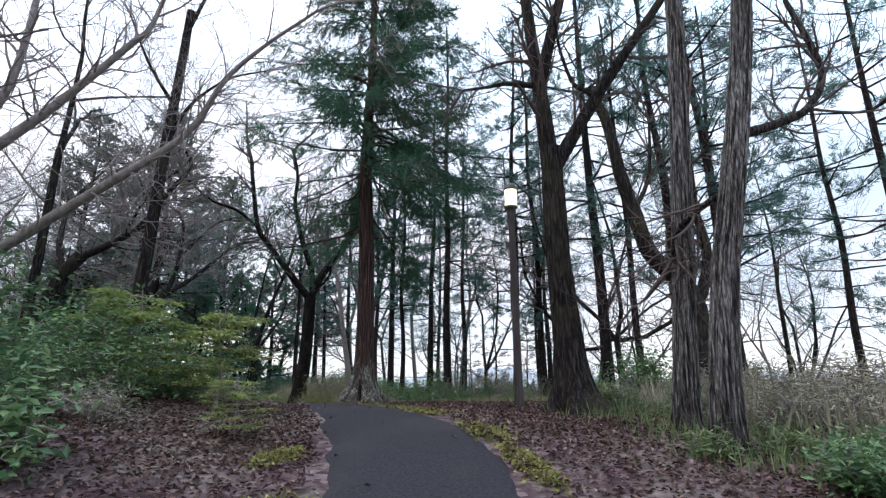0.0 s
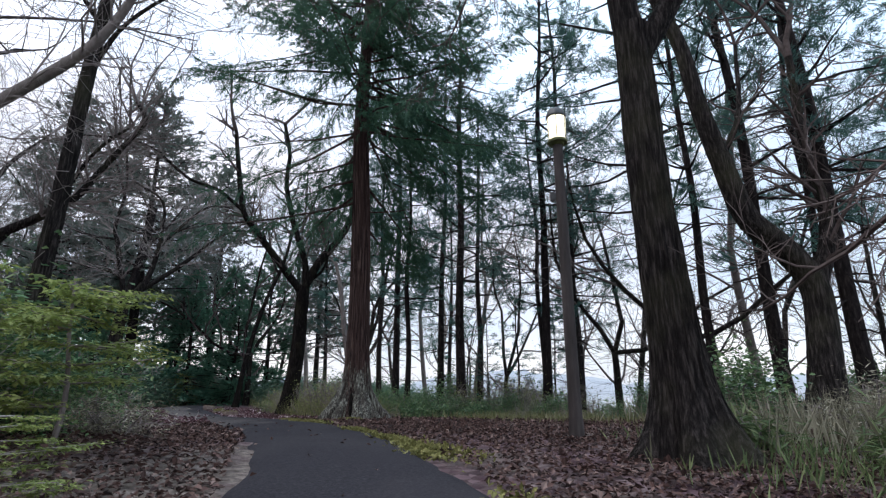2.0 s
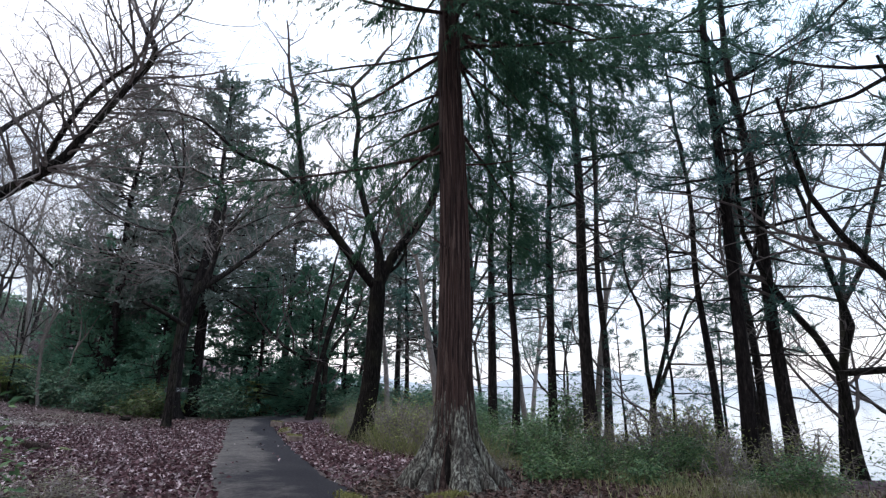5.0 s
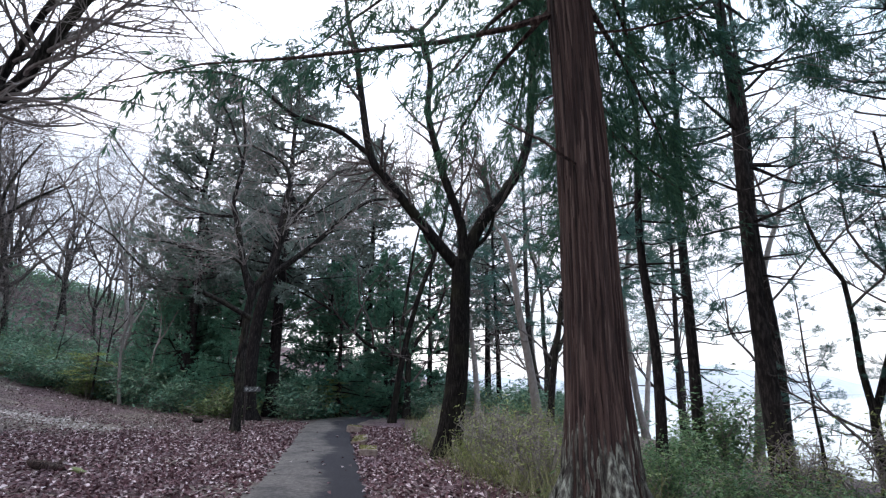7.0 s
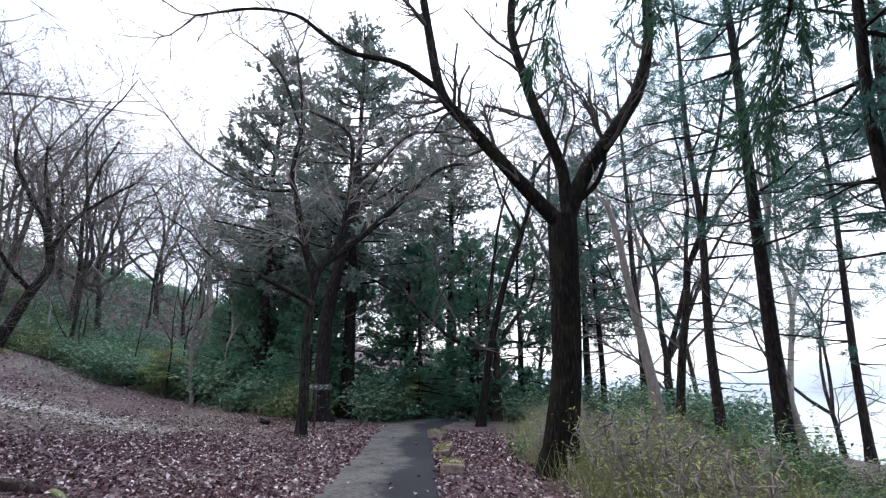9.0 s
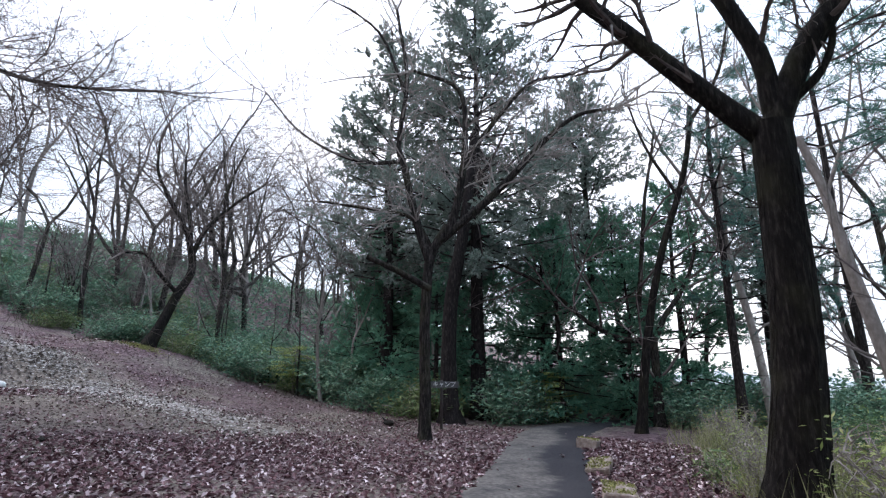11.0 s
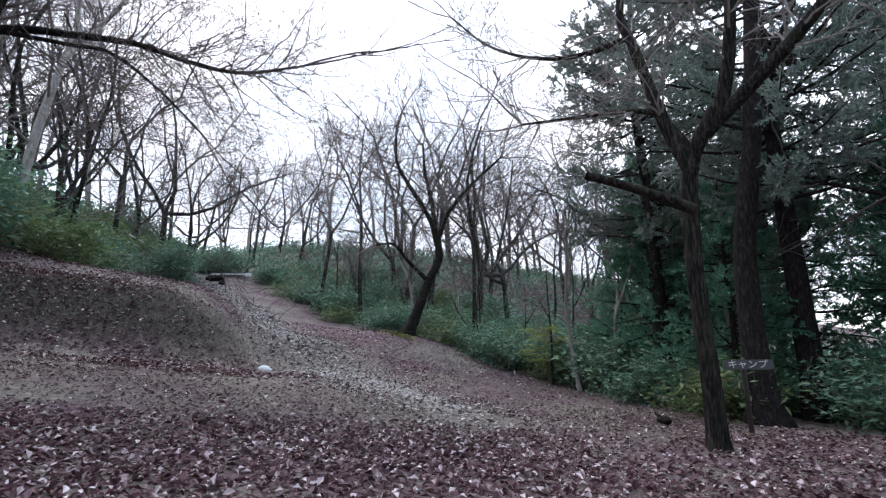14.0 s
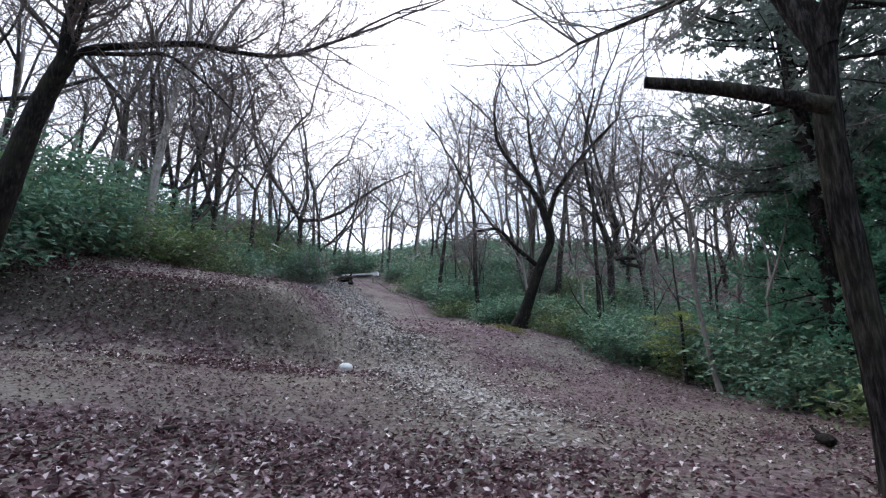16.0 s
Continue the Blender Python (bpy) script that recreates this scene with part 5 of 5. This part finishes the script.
# low bushes along the top of the lake bank
for x, y, a, s, src in ((-1.6, 20.2, 50, 0.35, bush_a), (-0.6, 21.6, 110, 0.4, weed), (0.9, 19.6, 10, 0.35, bush_a), (1.9, 18.6, 200, 0.35, bush_b), (3.0, 16.6, 80, 0.4, weed), (4.2, 15.6, 20, 0.35, bush_a), (5.6, 14.6, 130, 0.35, bush_b),
                        (-2.6, 23.0, 70, 0.6, bush_b), (-1.8, 24.6, 160, 0.8, weed), (-3.4, 26.8, 10, 0.7, bush_a), (7.4, 12.8, 250, 0.9, bush_a), (6.4, 14.4, 20, 0.9, weed), (4.9, 17.2, 70, 0.9, bush_a), (3.6, 19.0, 10, 1.0, weed), (2.4, 20.8, 140, 0.9, bush_a), (1.0, 22.6, 220, 1.0, weed), (0.0, 24.6, 30, 1.0, bush_b), (5.9, 16.0, 60, 0.8, weed), (2.3, 15.2, 320, 0.5, bush_a), (-6.4, 31, 90, 0.8, bush_a)):
    put_copy(src, x, y, a, s)

for x, y, a, s in ((-0.9, 18.6, 40, 0.62), (-0.2, 17.6, 150, 0.55), (-1.5, 19.8, 260, 0.7), (-1.0, 22.4, 310, 0.8), (0.7, 17.4, 20, 0.5), (1.4, 18.4, 100, 0.6)):
    put_copy(bush_a, x, y, a, s)
for x, y, a, s in ((1.9, 17.0, 60, 0.7), (2.8, 16.4, 170, 0.8), (0.3, 20.4, 220, 0.9), (2.2, 19.4, 330, 0.9)):
    put_copy(wisp, x, y, a, s)

# undergrowth along the clearing and up the hillside
hedge = put(shrub("round_bush", "clipped rounded dark green bush by the trail", 67, (2.1, 1.9, 2.6), M_UNDER, 9000, (0.16, 0.07), 34), -42.2, 11.4)
under_a = put(shrub("undergrowth_bush", "dense dark green evergreen undergrowth", 68, (2.0, 1.6, 1.9), M_UNDER, 3600, (0.20, 0.085), 16), -24.5, 29.6)
under_b = put(shrub("undergrowth_bush", "loose green evergreen undergrowth with pale leaves", 69, (1.8, 1.8, 1.5), M_BAMBOO, 2600, (0.20, 0.065), 14), -28.4, 27.9)
for b in (under_a, under_b):
    tagged(b, group="undergrowth along the clearing's edge")
us = np.random.default_rng(81)
edge = [(-16.2, 31.0), (-18.5, 30.0), (-20.3, 29.4), (-22.4, 29.4), (-25.6, 28.6), (-27.2, 27.4), (-29.5, 26.9), (-31.6, 25.9), (-33.0, 24.6), (-34.6, 23.2), (-36.6, 22.0), (-38.6, 20.6), (-41.0, 19.8), (-43.6, 18.6), (-46.8, 18.2), (-50.0, 16.6)]
for i, (x, y) in enumerate(edge):
    for row in range(5):
        if row > 2 and i % 2:
            continue
        px, py = x + us.normal(0, 0.5) - 0.5 * row, y + us.normal(0, 0.35) + 2.1 * row
        put_copy((under_a, under_b)[(i + row) % 3 == 1], px, py, us.uniform(0, 360), us.uniform(0.7, 1.05) * (1 + 0.05 * row))
for x, y, s in ((-23.6, 8.2, 1.2), (-25.8, 8.8, 1.3), (-27.8, 9.2, 1.35), (-30.0, 9.4, 1.3), (-32.4, 9.2, 1.2), (-35.0, 9.2, 1.2), (-37.6, 8.6, 1.1), (-24.6, 5.6, 1.5), (-27.6, 6.2, 1.6), (-31.0, 6.4, 1.6), (-34.6, 6.0, 1.5),
                (-38.6, 5.6, 1.5), (-21.4, 8.0, 1.2), (-21.6, 5.4, 1.4), (-18.8, 6.2, 1.2), (-16.4, 5.6, 1.2), (-45.4, 8.6, 1.2), (-48.6, 8.0, 1.2), (-43.0, 6.0, 1.4), (-47.4, 5.0, 1.4), (-52, 6, 1.5), (-53.0, 13.4, 1.3), (-50.6, 12.2, 1.1)):
    put_copy((under_a, under_b)[int(us.random() < 0.35)], x, y, us.uniform(0, 360), s)
for x, y, s in ((-14.0, 37.0, 0.9), (-11.2, 35.0, 0.8), (-6.4, 34.2, 0.9), (-4.4, 33.0, 0.8), (-9.8, 38.6, 1.0), (-7.0, 38.0, 1.0), (-12.6, 40.6, 1.0), (-3.2, 36.0, 0.9), (-5.4, 39.6, 1.0), (-16.8, 40, 1.0)):
    put_copy(under_a, x, y, us.uniform(0, 360), s)
put_copy(lay, -15.4, 32.4, 30, 1.2)
put_copy(lay, -24.9, 28.0, 210, 1.3)


def hillside_cover(n=70000):
    """Low evergreen cover all over the wooded slopes."""
    rng = np.random.default_rng(82)
    x, y = rng.uniform(-85, -21, n), rng.uniform(-16, 66, n)
    e = y - (31 + 0.4235 * (x + 16))
    keep = (e > 2.0) | (y < 8.0)
    x, y = x[keep], y[keep]
    n = len(x)
    tall = 0.35 + 0.8 * (np.sin(x * 1.1 + np.sin(y)) * np.cos(y * 0.9) > 0.1)
    way = unit(rng.normal(0, 1, (n, 3)) * [1, 1, 0.5])
    side = unit(np.cross(way, np.array([0, 0, 1.0]) + rng.normal(0, 0.4, (n, 3))))
    sp = Soup()
    sp.blades(np.stack([x, y, ground(x, y) + rng.uniform(0.05, 1.0, n) * tall], 1), way, side, rng.uniform(0.25, 0.6, n), rng.uniform(0.10, 0.25, n), 0.2)
    tagged(new("undergrowth", sp.mesh("undergrowth", M_UNDER)), "low evergreen cover on the wooded slope", "undergrowth", kind="stuff")


hillside_cover()


def path_x(y):
    return np.interp(y, PATH[:, 1], PATH[:, 0])


def off_path(x, y, margin=0.0):
    return np.abs(x - path_x(y)) > (0.86 + margin) * np.interp(y, [0, 9, 13, 40], [1.0, 1.12, 1.2, 1.2])


def grass(name, seed, n, spot, height, width, mat, label, lean=0.35):
    """Blades of grass as one mass. spot(rng, n) gives x and y."""
    rng = np.random.default_rng(seed)
    x, y = spot(rng, n)
    keep = off_path(x, y, 0.1)
    x, y = x[keep], y[keep]
    way = unit(np.stack([rng.normal(0, lean, len(x)), rng.normal(0, lean, len(x)), np.ones(len(x))], 1))
    side = unit(np.cross(way, rng.normal(0, 1, way.shape)))
    sp = Soup()
    sp.blades(np.stack([x, y, ground(x, y) - 0.02], 1), way, side, height * rng.uniform(0.45, 1.2, len(x)), width * rng.uniform(0.7, 1.3, len(x)))
    return tagged(new(name, sp.mesh(name, mat)), label, "grass", kind="stuff")


def clumps(centres, spread):
    c = np.array(centres, float)

    def spot(rng, n):
        k = rng.integers(0, len(c), n)
        return c[k, 0] + rng.normal(0, spread, n), c[k, 1] + rng.normal(0, spread, n)
    return spot


def patch(x0, x1, y0, y1):
    def spot(rng, n):
        k = rng.integers(0, 70, n)
        cx, cy = rng.uniform(x0, x1, 70), rng.uniform(y0, y1, 70)
        return cx[k] + rng.normal(0, 0.55, n), cy[k] + rng.normal(0, 0.55, n)
    return spot


grass("dry_grass", 91, 9000, patch(3.6, 9.5, 3.0, 13.0), 0.55, 0.016, M_GREYWEED, "grey-green withered grass on the lake bank")
grass("green_grass", 92, 2200, clumps([(2.4, 7.0), (2.9, 8.0), (2.5, 5.6), (3.2, 6.4), (3.4, 5.4), (2.9, 4.6), (3.6, 4.0), (2.6, 9.2), (4.2, 5.0), (4.0, 3.4)], 0.35), 0.24, 0.012, M_BAMBOO, "green grass round the tree feet")
grass("straw_grass", 93, 7000, clumps([(-6.2, 23.9), (-6.6, 25.0), (-4.9, 23.4), (-4.0, 22.6), (-3.4, 21.4), (-4.2, 21.2), (-7.4, 26.4), (-8.0, 27.9), (-6.2, 26.4), (-2.9, 20.2), (-9.0, 29.4), (-4.9, 24.8), (-2.7, 18.6), (-5.4, 22.4), (-4.8, 21.6), (-4.2, 20.4), (-3.6, 19.6)], 0.42), 0.68, 0.009,
      M_STRAW, "tall straw-coloured grass beside the path", 0.42)
grass("bank_grass", 94, 7000, clumps([(-1.2, 18.4), (0.2, 16.9), (1.4, 15.6), (2.6, 14.2), (-2.4, 19.6), (0.8, 15.4), (1.5, 14.6), (2.1, 13.8), (3.8, 12.6), (-3.0, 21.6), (5.0, 11.6), (-4.6, 26.6), (-5.6, 29)], 0.7), 0.22, 0.012, M_STRAW, "dry grass along the bank's edge")


def litter(name, seed, n, x0, x1, y0, y1, size, power=1.0, mat=M_LITTER, bare_ok=False):
    """Fallen leaves lying on the ground as one mass, thicker in drifts."""
    rng = np.random.default_rng(seed)
    x, y = rng.uniform(x0, x1, n), rng.uniform(y0, y1, n)
    drift = 0.5 + 0.5 * np.sin(x * 0.9 + 1.7 * np.sin(y * 0.5)) * np.cos(y * 0.8 + np.sin(x * 0.6))
    bare = step(-15.0, -17.0, x) * (0.88 - 0.35 * step(-20.5, -22, x)) + 0.55 * step(22.5, 25, y) * step(-10, -13, x)
    keep = rng.random(n) < (0.30 + 0.70 * drift**power) * (1 - np.minimum(bare, 0.85) * (not bare_ok))
    keep &= off_path(x, y, -0.06) | (rng.random(n) < 0.005)
    trail_d = np.min(np.hypot(x[:, None] - TRAIL[::6, 0], y[:, None] - TRAIL[::6, 1]), axis=1)
    keep &= (trail_d > 0.9) | (rng.random(n) < 0.15)
    x, y = x[keep], y[keep]
    n = len(x)
    way = unit(np.stack([rng.normal(0, 1, n), rng.normal(0, 1, n), rng.normal(0.05, 0.28, n)], 1))
    side = unit(np.cross(way, np.stack([rng.normal(0, 0.35, n), rng.normal(0, 0.35, n), np.ones(n)], 1)))
    sc = rng.uniform(0.6, 1.4, n)
    on = np.abs(x - path_x(y)) < 0.95
    sp = Soup()
    sp.blades(np.stack([x, y, ground(x, y) + 0.012 + 0.045 * on + rng.uniform(0, 0.02, n)], 1), way, side, size * sc, size * 0.62 * sc, 0.38)
    return tagged(new(name, sp.mesh(name, mat)), "drifts of fallen maroon and tan leaves", "leaf litter", kind="stuff")


litter("leaf_litter", 101, 80000, -4.6, 4.6, 1.5, 12.5, 0.052)
litter("leaf_litter", 102, 22000, -3.5, 3.5, 12.5, 20.0, 0.07)
litter("leaf_litter", 103, 125000, -20, -3.5, 12.5, 29.5, 0.082, mat=M_PURPLE)
litter("leaf_crumb", 106, 60000, -29, -14.5, 9, 28, 0.045, mat=M_CRUMB, bare_ok=True)
litter("leaf_litter", 104, 22000, -33, -20, 9, 28, 0.10, mat=M_PURPLE)
litter("leaf_litter", 107, 9000, -24.8, -20.6, 9, 18.6, 0.09, mat=M_PURPLE, bare_ok=True)
litter("leaf_litter", 105, 5000, -4, 4, -6, 1.5, 0.10)


def moss_patch(seed, cx, cy, lx, ly, turn, n=900):
    """A low cushion of moss with a furry top."""
    rng = np.random.default_rng(seed)
    r = np.abs(rng.normal(0, 0.55, n))
    a = rng.uniform(0, 2 * math.pi, n)
    u, v = r * np.cos(a) * lx, r * np.sin(a) * ly
    c, s = math.cos(radians(turn)), math.sin(radians(turn))
    x, y = cx + u * c - v * s, cy + u * s + v * c
    way = unit(rng.normal(0, 1, (n, 3)) * [1, 1, 0.4] + [0, 0, 0.45])
    side = unit(np.cross(way, rng.normal(0, 1, (n, 3))))
    sp = Soup()
    sp.blades(np.stack([x, y, ground(x, y) + 0.03], 1), way, side, rng.uniform(0.03, 0.07, n), rng.uniform(0.02, 0.04, n), 0.2)
    return tagged(new("moss_patch", sp.mesh("moss_patch", M_MOSS)), "yellow-green moss cushion along the path edge", "moss", kind="stuff")


for i, (x, y, lx, ly, a) in enumerate(((0.72, 4.7, 0.6, 0.13, 100), (0.45, 6.1, 0.5, 0.16, 110), (-0.30, 8.3, 0.65, 0.27, 115), (-0.75, 9.2, 0.5, 0.10, 120), (-1.35, 10.4, 0.45, 0.10, 122), (-2.6, 12.7, 0.6, 0.2, 130),
                                       (-3.2, 13.6, 0.4, 0.12, 125), (-1.3, 3.6, 0.35, 0.2, 40), (-2.2, 14.1, 0.3, 0.12, 60), (-29.6, 23.4, 1.1, 0.5, 30), (-1.5, 5.0, 0.25, 0.15, 70), (0.5, 14.5, 0.4, 0.15, 0))):
    moss_patch(200 + i, x, y, lx, ly, a, 2000)


# ---- small things ----
def street_lamp(x, y):
    lamp = new("street_lamp")
    z = gz(x, y)
    lamp.location = (x, y, z)
    part("pole", lathe_bm([(0.092, -0.1), (0.092, 0.05), (0.076, 0.3), (0.070, 1.6), (0.063, 3.50), (0.066, 3.66), (0.03, 3.70)], 20), M_POLE, lamp, "weathered brown pole", True)
    part("collar", lathe_bm([(0.066, 3.655), (0.085, 3.67), (0.085, 3.70), (0.07, 3.745)], 24), M_VERDIGRIS, lamp, "mossy metal collar", True)
    part("lantern_glass", lathe_bm([(0.08, 3.745), (0.112, 3.75), (0.122, 4.06), (0.10, 4.075)], 24), M_LAMP, lamp, "lit cream glass", True)
    part("cap", lathe_bm([(0.115, 4.05), (0.136, 4.055), (0.136, 4.075), (0.118, 4.13), (0.085, 4.18), (0.045, 4.205), (0.012, 4.21)], 24), M_METAL, lamp, "dark domed metal cap", True)
    ring = part("ring", lathe_bm([(0.112, 3.69), (0.130, 3.69), (0.130, 3.725), (0.112, 3.725)], 24), M_VERDIGRIS, lamp)
    for i in range(6):
        a = math.pi / 3 * i + 0.3
        bar = Soup()
        bar.tube([(0.120 * math.cos(a), 0.120 * math.sin(a), 3.70), (0.126 * math.cos(a), 0.126 * math.sin(a), 4.06)], [0.005, 0.005], 6)
        soup_part("glazing_bar", bar, M_METAL, lamp)
    box = part("junction_box", box_bm((0.075, 0.07, 0.12), 0.01, (-0.10, 0.02, 2.95)), M_METAL, lamp, "small grey junction box")
    part("box_lid", box_bm((0.010, 0.055, 0.10), 0.003, (-0.141, 0.02, 2.95)), M_WHITEPAINT, box)
    return tagged(lamp, "lit park lamp with a domed lantern on a brown pole", "street lamp")


street_lamp(1.34, 9.5)


def edging_slab(x, y, turn, tilt, size):
    slab = new("edging_slab")
    slab.matrix_basis = pose(x, y, gz(x, y) + size[2] * 0.42, tilt, tilt * 0.6, turn)
    bm = box_bm(size, 0.018)
    rr = random.Random(int(x * 100))
    for v in bm.verts:
        v.co += Vector((rr.gauss(0, 0.007), rr.gauss(0, 0.007), rr.gauss(0, 0.005)))
    part("block", bm, M_WOOD, slab)
    rng = np.random.default_rng(abs(int(x * 100)))
    n = 380
    px, py = rng.uniform(-0.48, 0.48, n) * size[0], rng.uniform(-0.48, 0.48, n) * size[1]
    keep = np.sin(px * 9 + x) + np.cos(py * 12 + y) > -0.7
    px, py = px[keep], py[keep]
    n = len(px)
    way = unit(rng.normal(0, 1, (n, 3)) * [1, 1, 0.3] + [0, 0, 0.4])
    sp = Soup()
    sp.blades(np.stack([px, py, np.full(n, size[2] / 2 - 0.004)], 1), way, unit(np.cross(way, rng.normal(0, 1, (n, 3)))), rng.uniform(0.03, 0.06, n), rng.uniform(0.02, 0.04, n), 0.2)
    soup_part("moss", sp, M_MOSS, slab, "yellow-green moss crust")
    return tagged(slab, "low timber edging slab crusted with moss by the path", "edging", group="edging slabs beside the path")


edging_slab(-8.25, 22.9, 118, 4, (1.15, 0.42, 0.17))
edging_slab(-9.55, 24.9, 112, -6, (0.95, 0.40, 0.15))
edging_slab(-11.2, 27.6, 112, 7, (0.9, 0.45, 0.22))


def fallen_log(x, y, turn, length, r, label, tilt=4, seed=0, bark=M_FORK, branch=True):
    rng = np.random.default_rng(seed)
    log = new("fallen_log")
    log.matrix_basis = pose(x, y, gz(x, y) + r * 0.75, 0, tilt, turn)
    sp = Soup()
    pts = wander(rng, (-length / 2, 0, 0), (1, 0, 0), length, 8, 0.08, 0)
    sp.tube(pts, r * np.array([0.2, 0.8, 1, 1.05, 1, 0.95, 0.9, 0.7, 0.15]), 12, 0.08, rng)
    soup_part("log", sp, bark, log, smooth=True)
    if branch:
        s2 = Soup()
        s2.tube(wander(rng, pts[5], (0.4, 0.5, 0.8), length * 0.35, 4, 0.15, 0), np.linspace(r * 0.5, r * 0.2, 5), 7, 0.05, rng)
        soup_part("branch_stub", s2, bark, log)
    return tagged(log, label, "log")


fallen_log(-17.1, 26.6, 150, 0.75, 0.085, "short dark broken log lying on the leaves", 8, 1)
fallen_log(-11.0, 17.0, 40, 0.62, 0.075, "dark rotten bent log chunk among the leaves", 22, 2, M_CEDAR)
fallen_log(-10.6, 17.3, 10, 0.5, 0.05, "mossy brown wood fragment on the leaves", 0, 3, M_VERDIGRIS, False)
fallen_log(-45.6, 13.6, 70, 1.4, 0.22, "dark log heap at the trail side", 3, 4)
fallen_log(-44.6, 14.2, 20, 1.0, 0.16, "dark log heap at the trail side", 5, 5)
fallen_log(-15.9, 18.0, 160, 0.9, 0.05, "thin dark stick lying on the ground", 0, 6, M_FORK, False)
fallen_log(-22.8, 10.7, 60, 1.5, 0.045, "pale dead branch lying on the slope", 10, 7, M_PALE)
fallen_log(-4.9, 13.0, 15, 0.8, 0.018, "thin pale twig fallen on the leaves", 4, 8, M_PALE)
fallen_log(-27.8, 19.4, 10, 1.1, 0.05, "thin timber step across the trail", 0, 9, M_WOOD, False)


def boulder(x, y):
    bm = bmesh.new()
    bmesh.ops.create_icosphere(bm, subdivisions=4, radius=1)
    for v in bm.verts:
        k = 1 + 0.05 * noise.noise(v.co * 1.5) + 0.015 * noise.noise(v.co * 6)
        v.co = Vector((v.co.x * 0.21 * k, v.co.y * 0.16 * k, v.co.z * 0.135 * k))
    ob = part("boulder", bm, M_STONE, None, "", True)
    ob.matrix_basis = pose(x, y, gz(x, y) + 0.10, 0, 3, 80)
    tagged(ob, "smooth pale egg-shaped stone at the foot of the mound", "stone")


boulder(-24.25, 18.23)


def barrier(x, y, turn):
    thing = new("barrier")
    thing.matrix_basis = pose(x, y, gz(x, y), 0, 0, turn)
    part("rail", box_bm((2.7, 0.12, 0.10), 0.015, (0, 0, 0.62)), M_WHITEPAINT, thing)
    part("end_block", box_bm((0.42, 0.26, 0.24), 0.03, (1.25, 0, 0.58)), M_WHITEPAINT, thing)
    for s in (-1.0, 1.05):
        part("post", box_bm((0.12, 0.12, 0.66), 0.01, (s, 0, 0.28)), M_WOOD, thing)
    tagged(thing, "white painted barrier rail at the top of the trail", "barrier")


barrier(-46.6, 14.4, 78)


def handrail(x, y, turn, rise):
    thing = new("handrail")
    thing.matrix_basis = pose(x, y, gz(x, y), 0, 0, turn)
    tilt = pose(0, 0, 0, 0, rise, 0)
    for h in (0.5, 0.95):
        part("rail", box_bm((3.2, 0.09, 0.09), 0.015, (0, 0, h + 0.45), tilt), M_WHITEPAINT, thing)
    for s in (-1.4, 0.0, 1.4):
        part("post", box_bm((0.10, 0.10, 2.1), 0.01, (s, 0.06, 0.55 - s * math.tan(radians(rise)))), M_WOOD, thing)
    tagged(thing, "pale wooden stair handrail climbing beside the bushes", "handrail")


handrail(-46.0, 9.2, 80, 28)


def camp_sign(x, y):
    """A dark board with white lettering on a weathered stake."""
    thing = new("wooden_sign")
    thing.matrix_basis = pose(x, y, gz(x, y), 0, 0, 42)
    part("stake", lathe_bm([(0.045, -0.2), (0.045, 1.36), (0.03, 1.42)], 10), M_POLE, thing, "weathered dark stake", True)
    board = part("board", box_bm((0.86, 0.03, 0.19), 0.008, (0.08, -0.062, 1.28)), M_METAL, thing, "dark painted board")
    words = bpy.data.curves.new("lettering", "FONT")
    words.body, words.size, words.align_x, words.align_y, words.extrude = "\u30ad\u30e3\u30f3\u30d7", 0.17, "CENTER", "CENTER", 0.002
    shaped = new("lettering", words)
    flat = bpy.data.meshes.new_from_object(shaped)
    bpy.data.objects.remove(shaped)
    flat.materials.clear()
    flat.materials.append(M_WHITEPAINT)
    ob = new("lettering", flat)
    ob.parent = board
    ob.matrix_basis = pose(0.08, -0.081, 1.28, 90, 0, 0)
    tagged(ob, "white painted lettering")
    tagged(thing, "dark sign board with white lettering on a stake", "sign")


camp_sign(-15.86, 27.5)


def flower(x, y, z):
    rng = np.random.default_rng(9)
    thing = new("red_flower")
    thing.location = (x, y, z)
    way = unit(rng.normal(0, 1, (16, 3)) + [0, 0, 0.5])
    sp = Soup()
    sp.blades(np.zeros((16, 3)), way, unit(np.cross(way, rng.normal(0, 1, (16, 3)))), np.full(16, 0.05), np.full(16, 0.035), 0.2)
    soup_part("petals", sp, M_RED, thing)
    stem = Soup()
    stem.tube([(0, 0, -0.35), (0.02, 0, -0.15), (0, 0, 0)], [0.006, 0.005, 0.004], 5)
    soup_part("stem", stem, M_SHRUB, thing)
    tagged(thing, "small red flower on a broad-leaved shrub", "flower")


flower(-3.3, 3.8, gz(-3.3, 3.8) + 0.62)
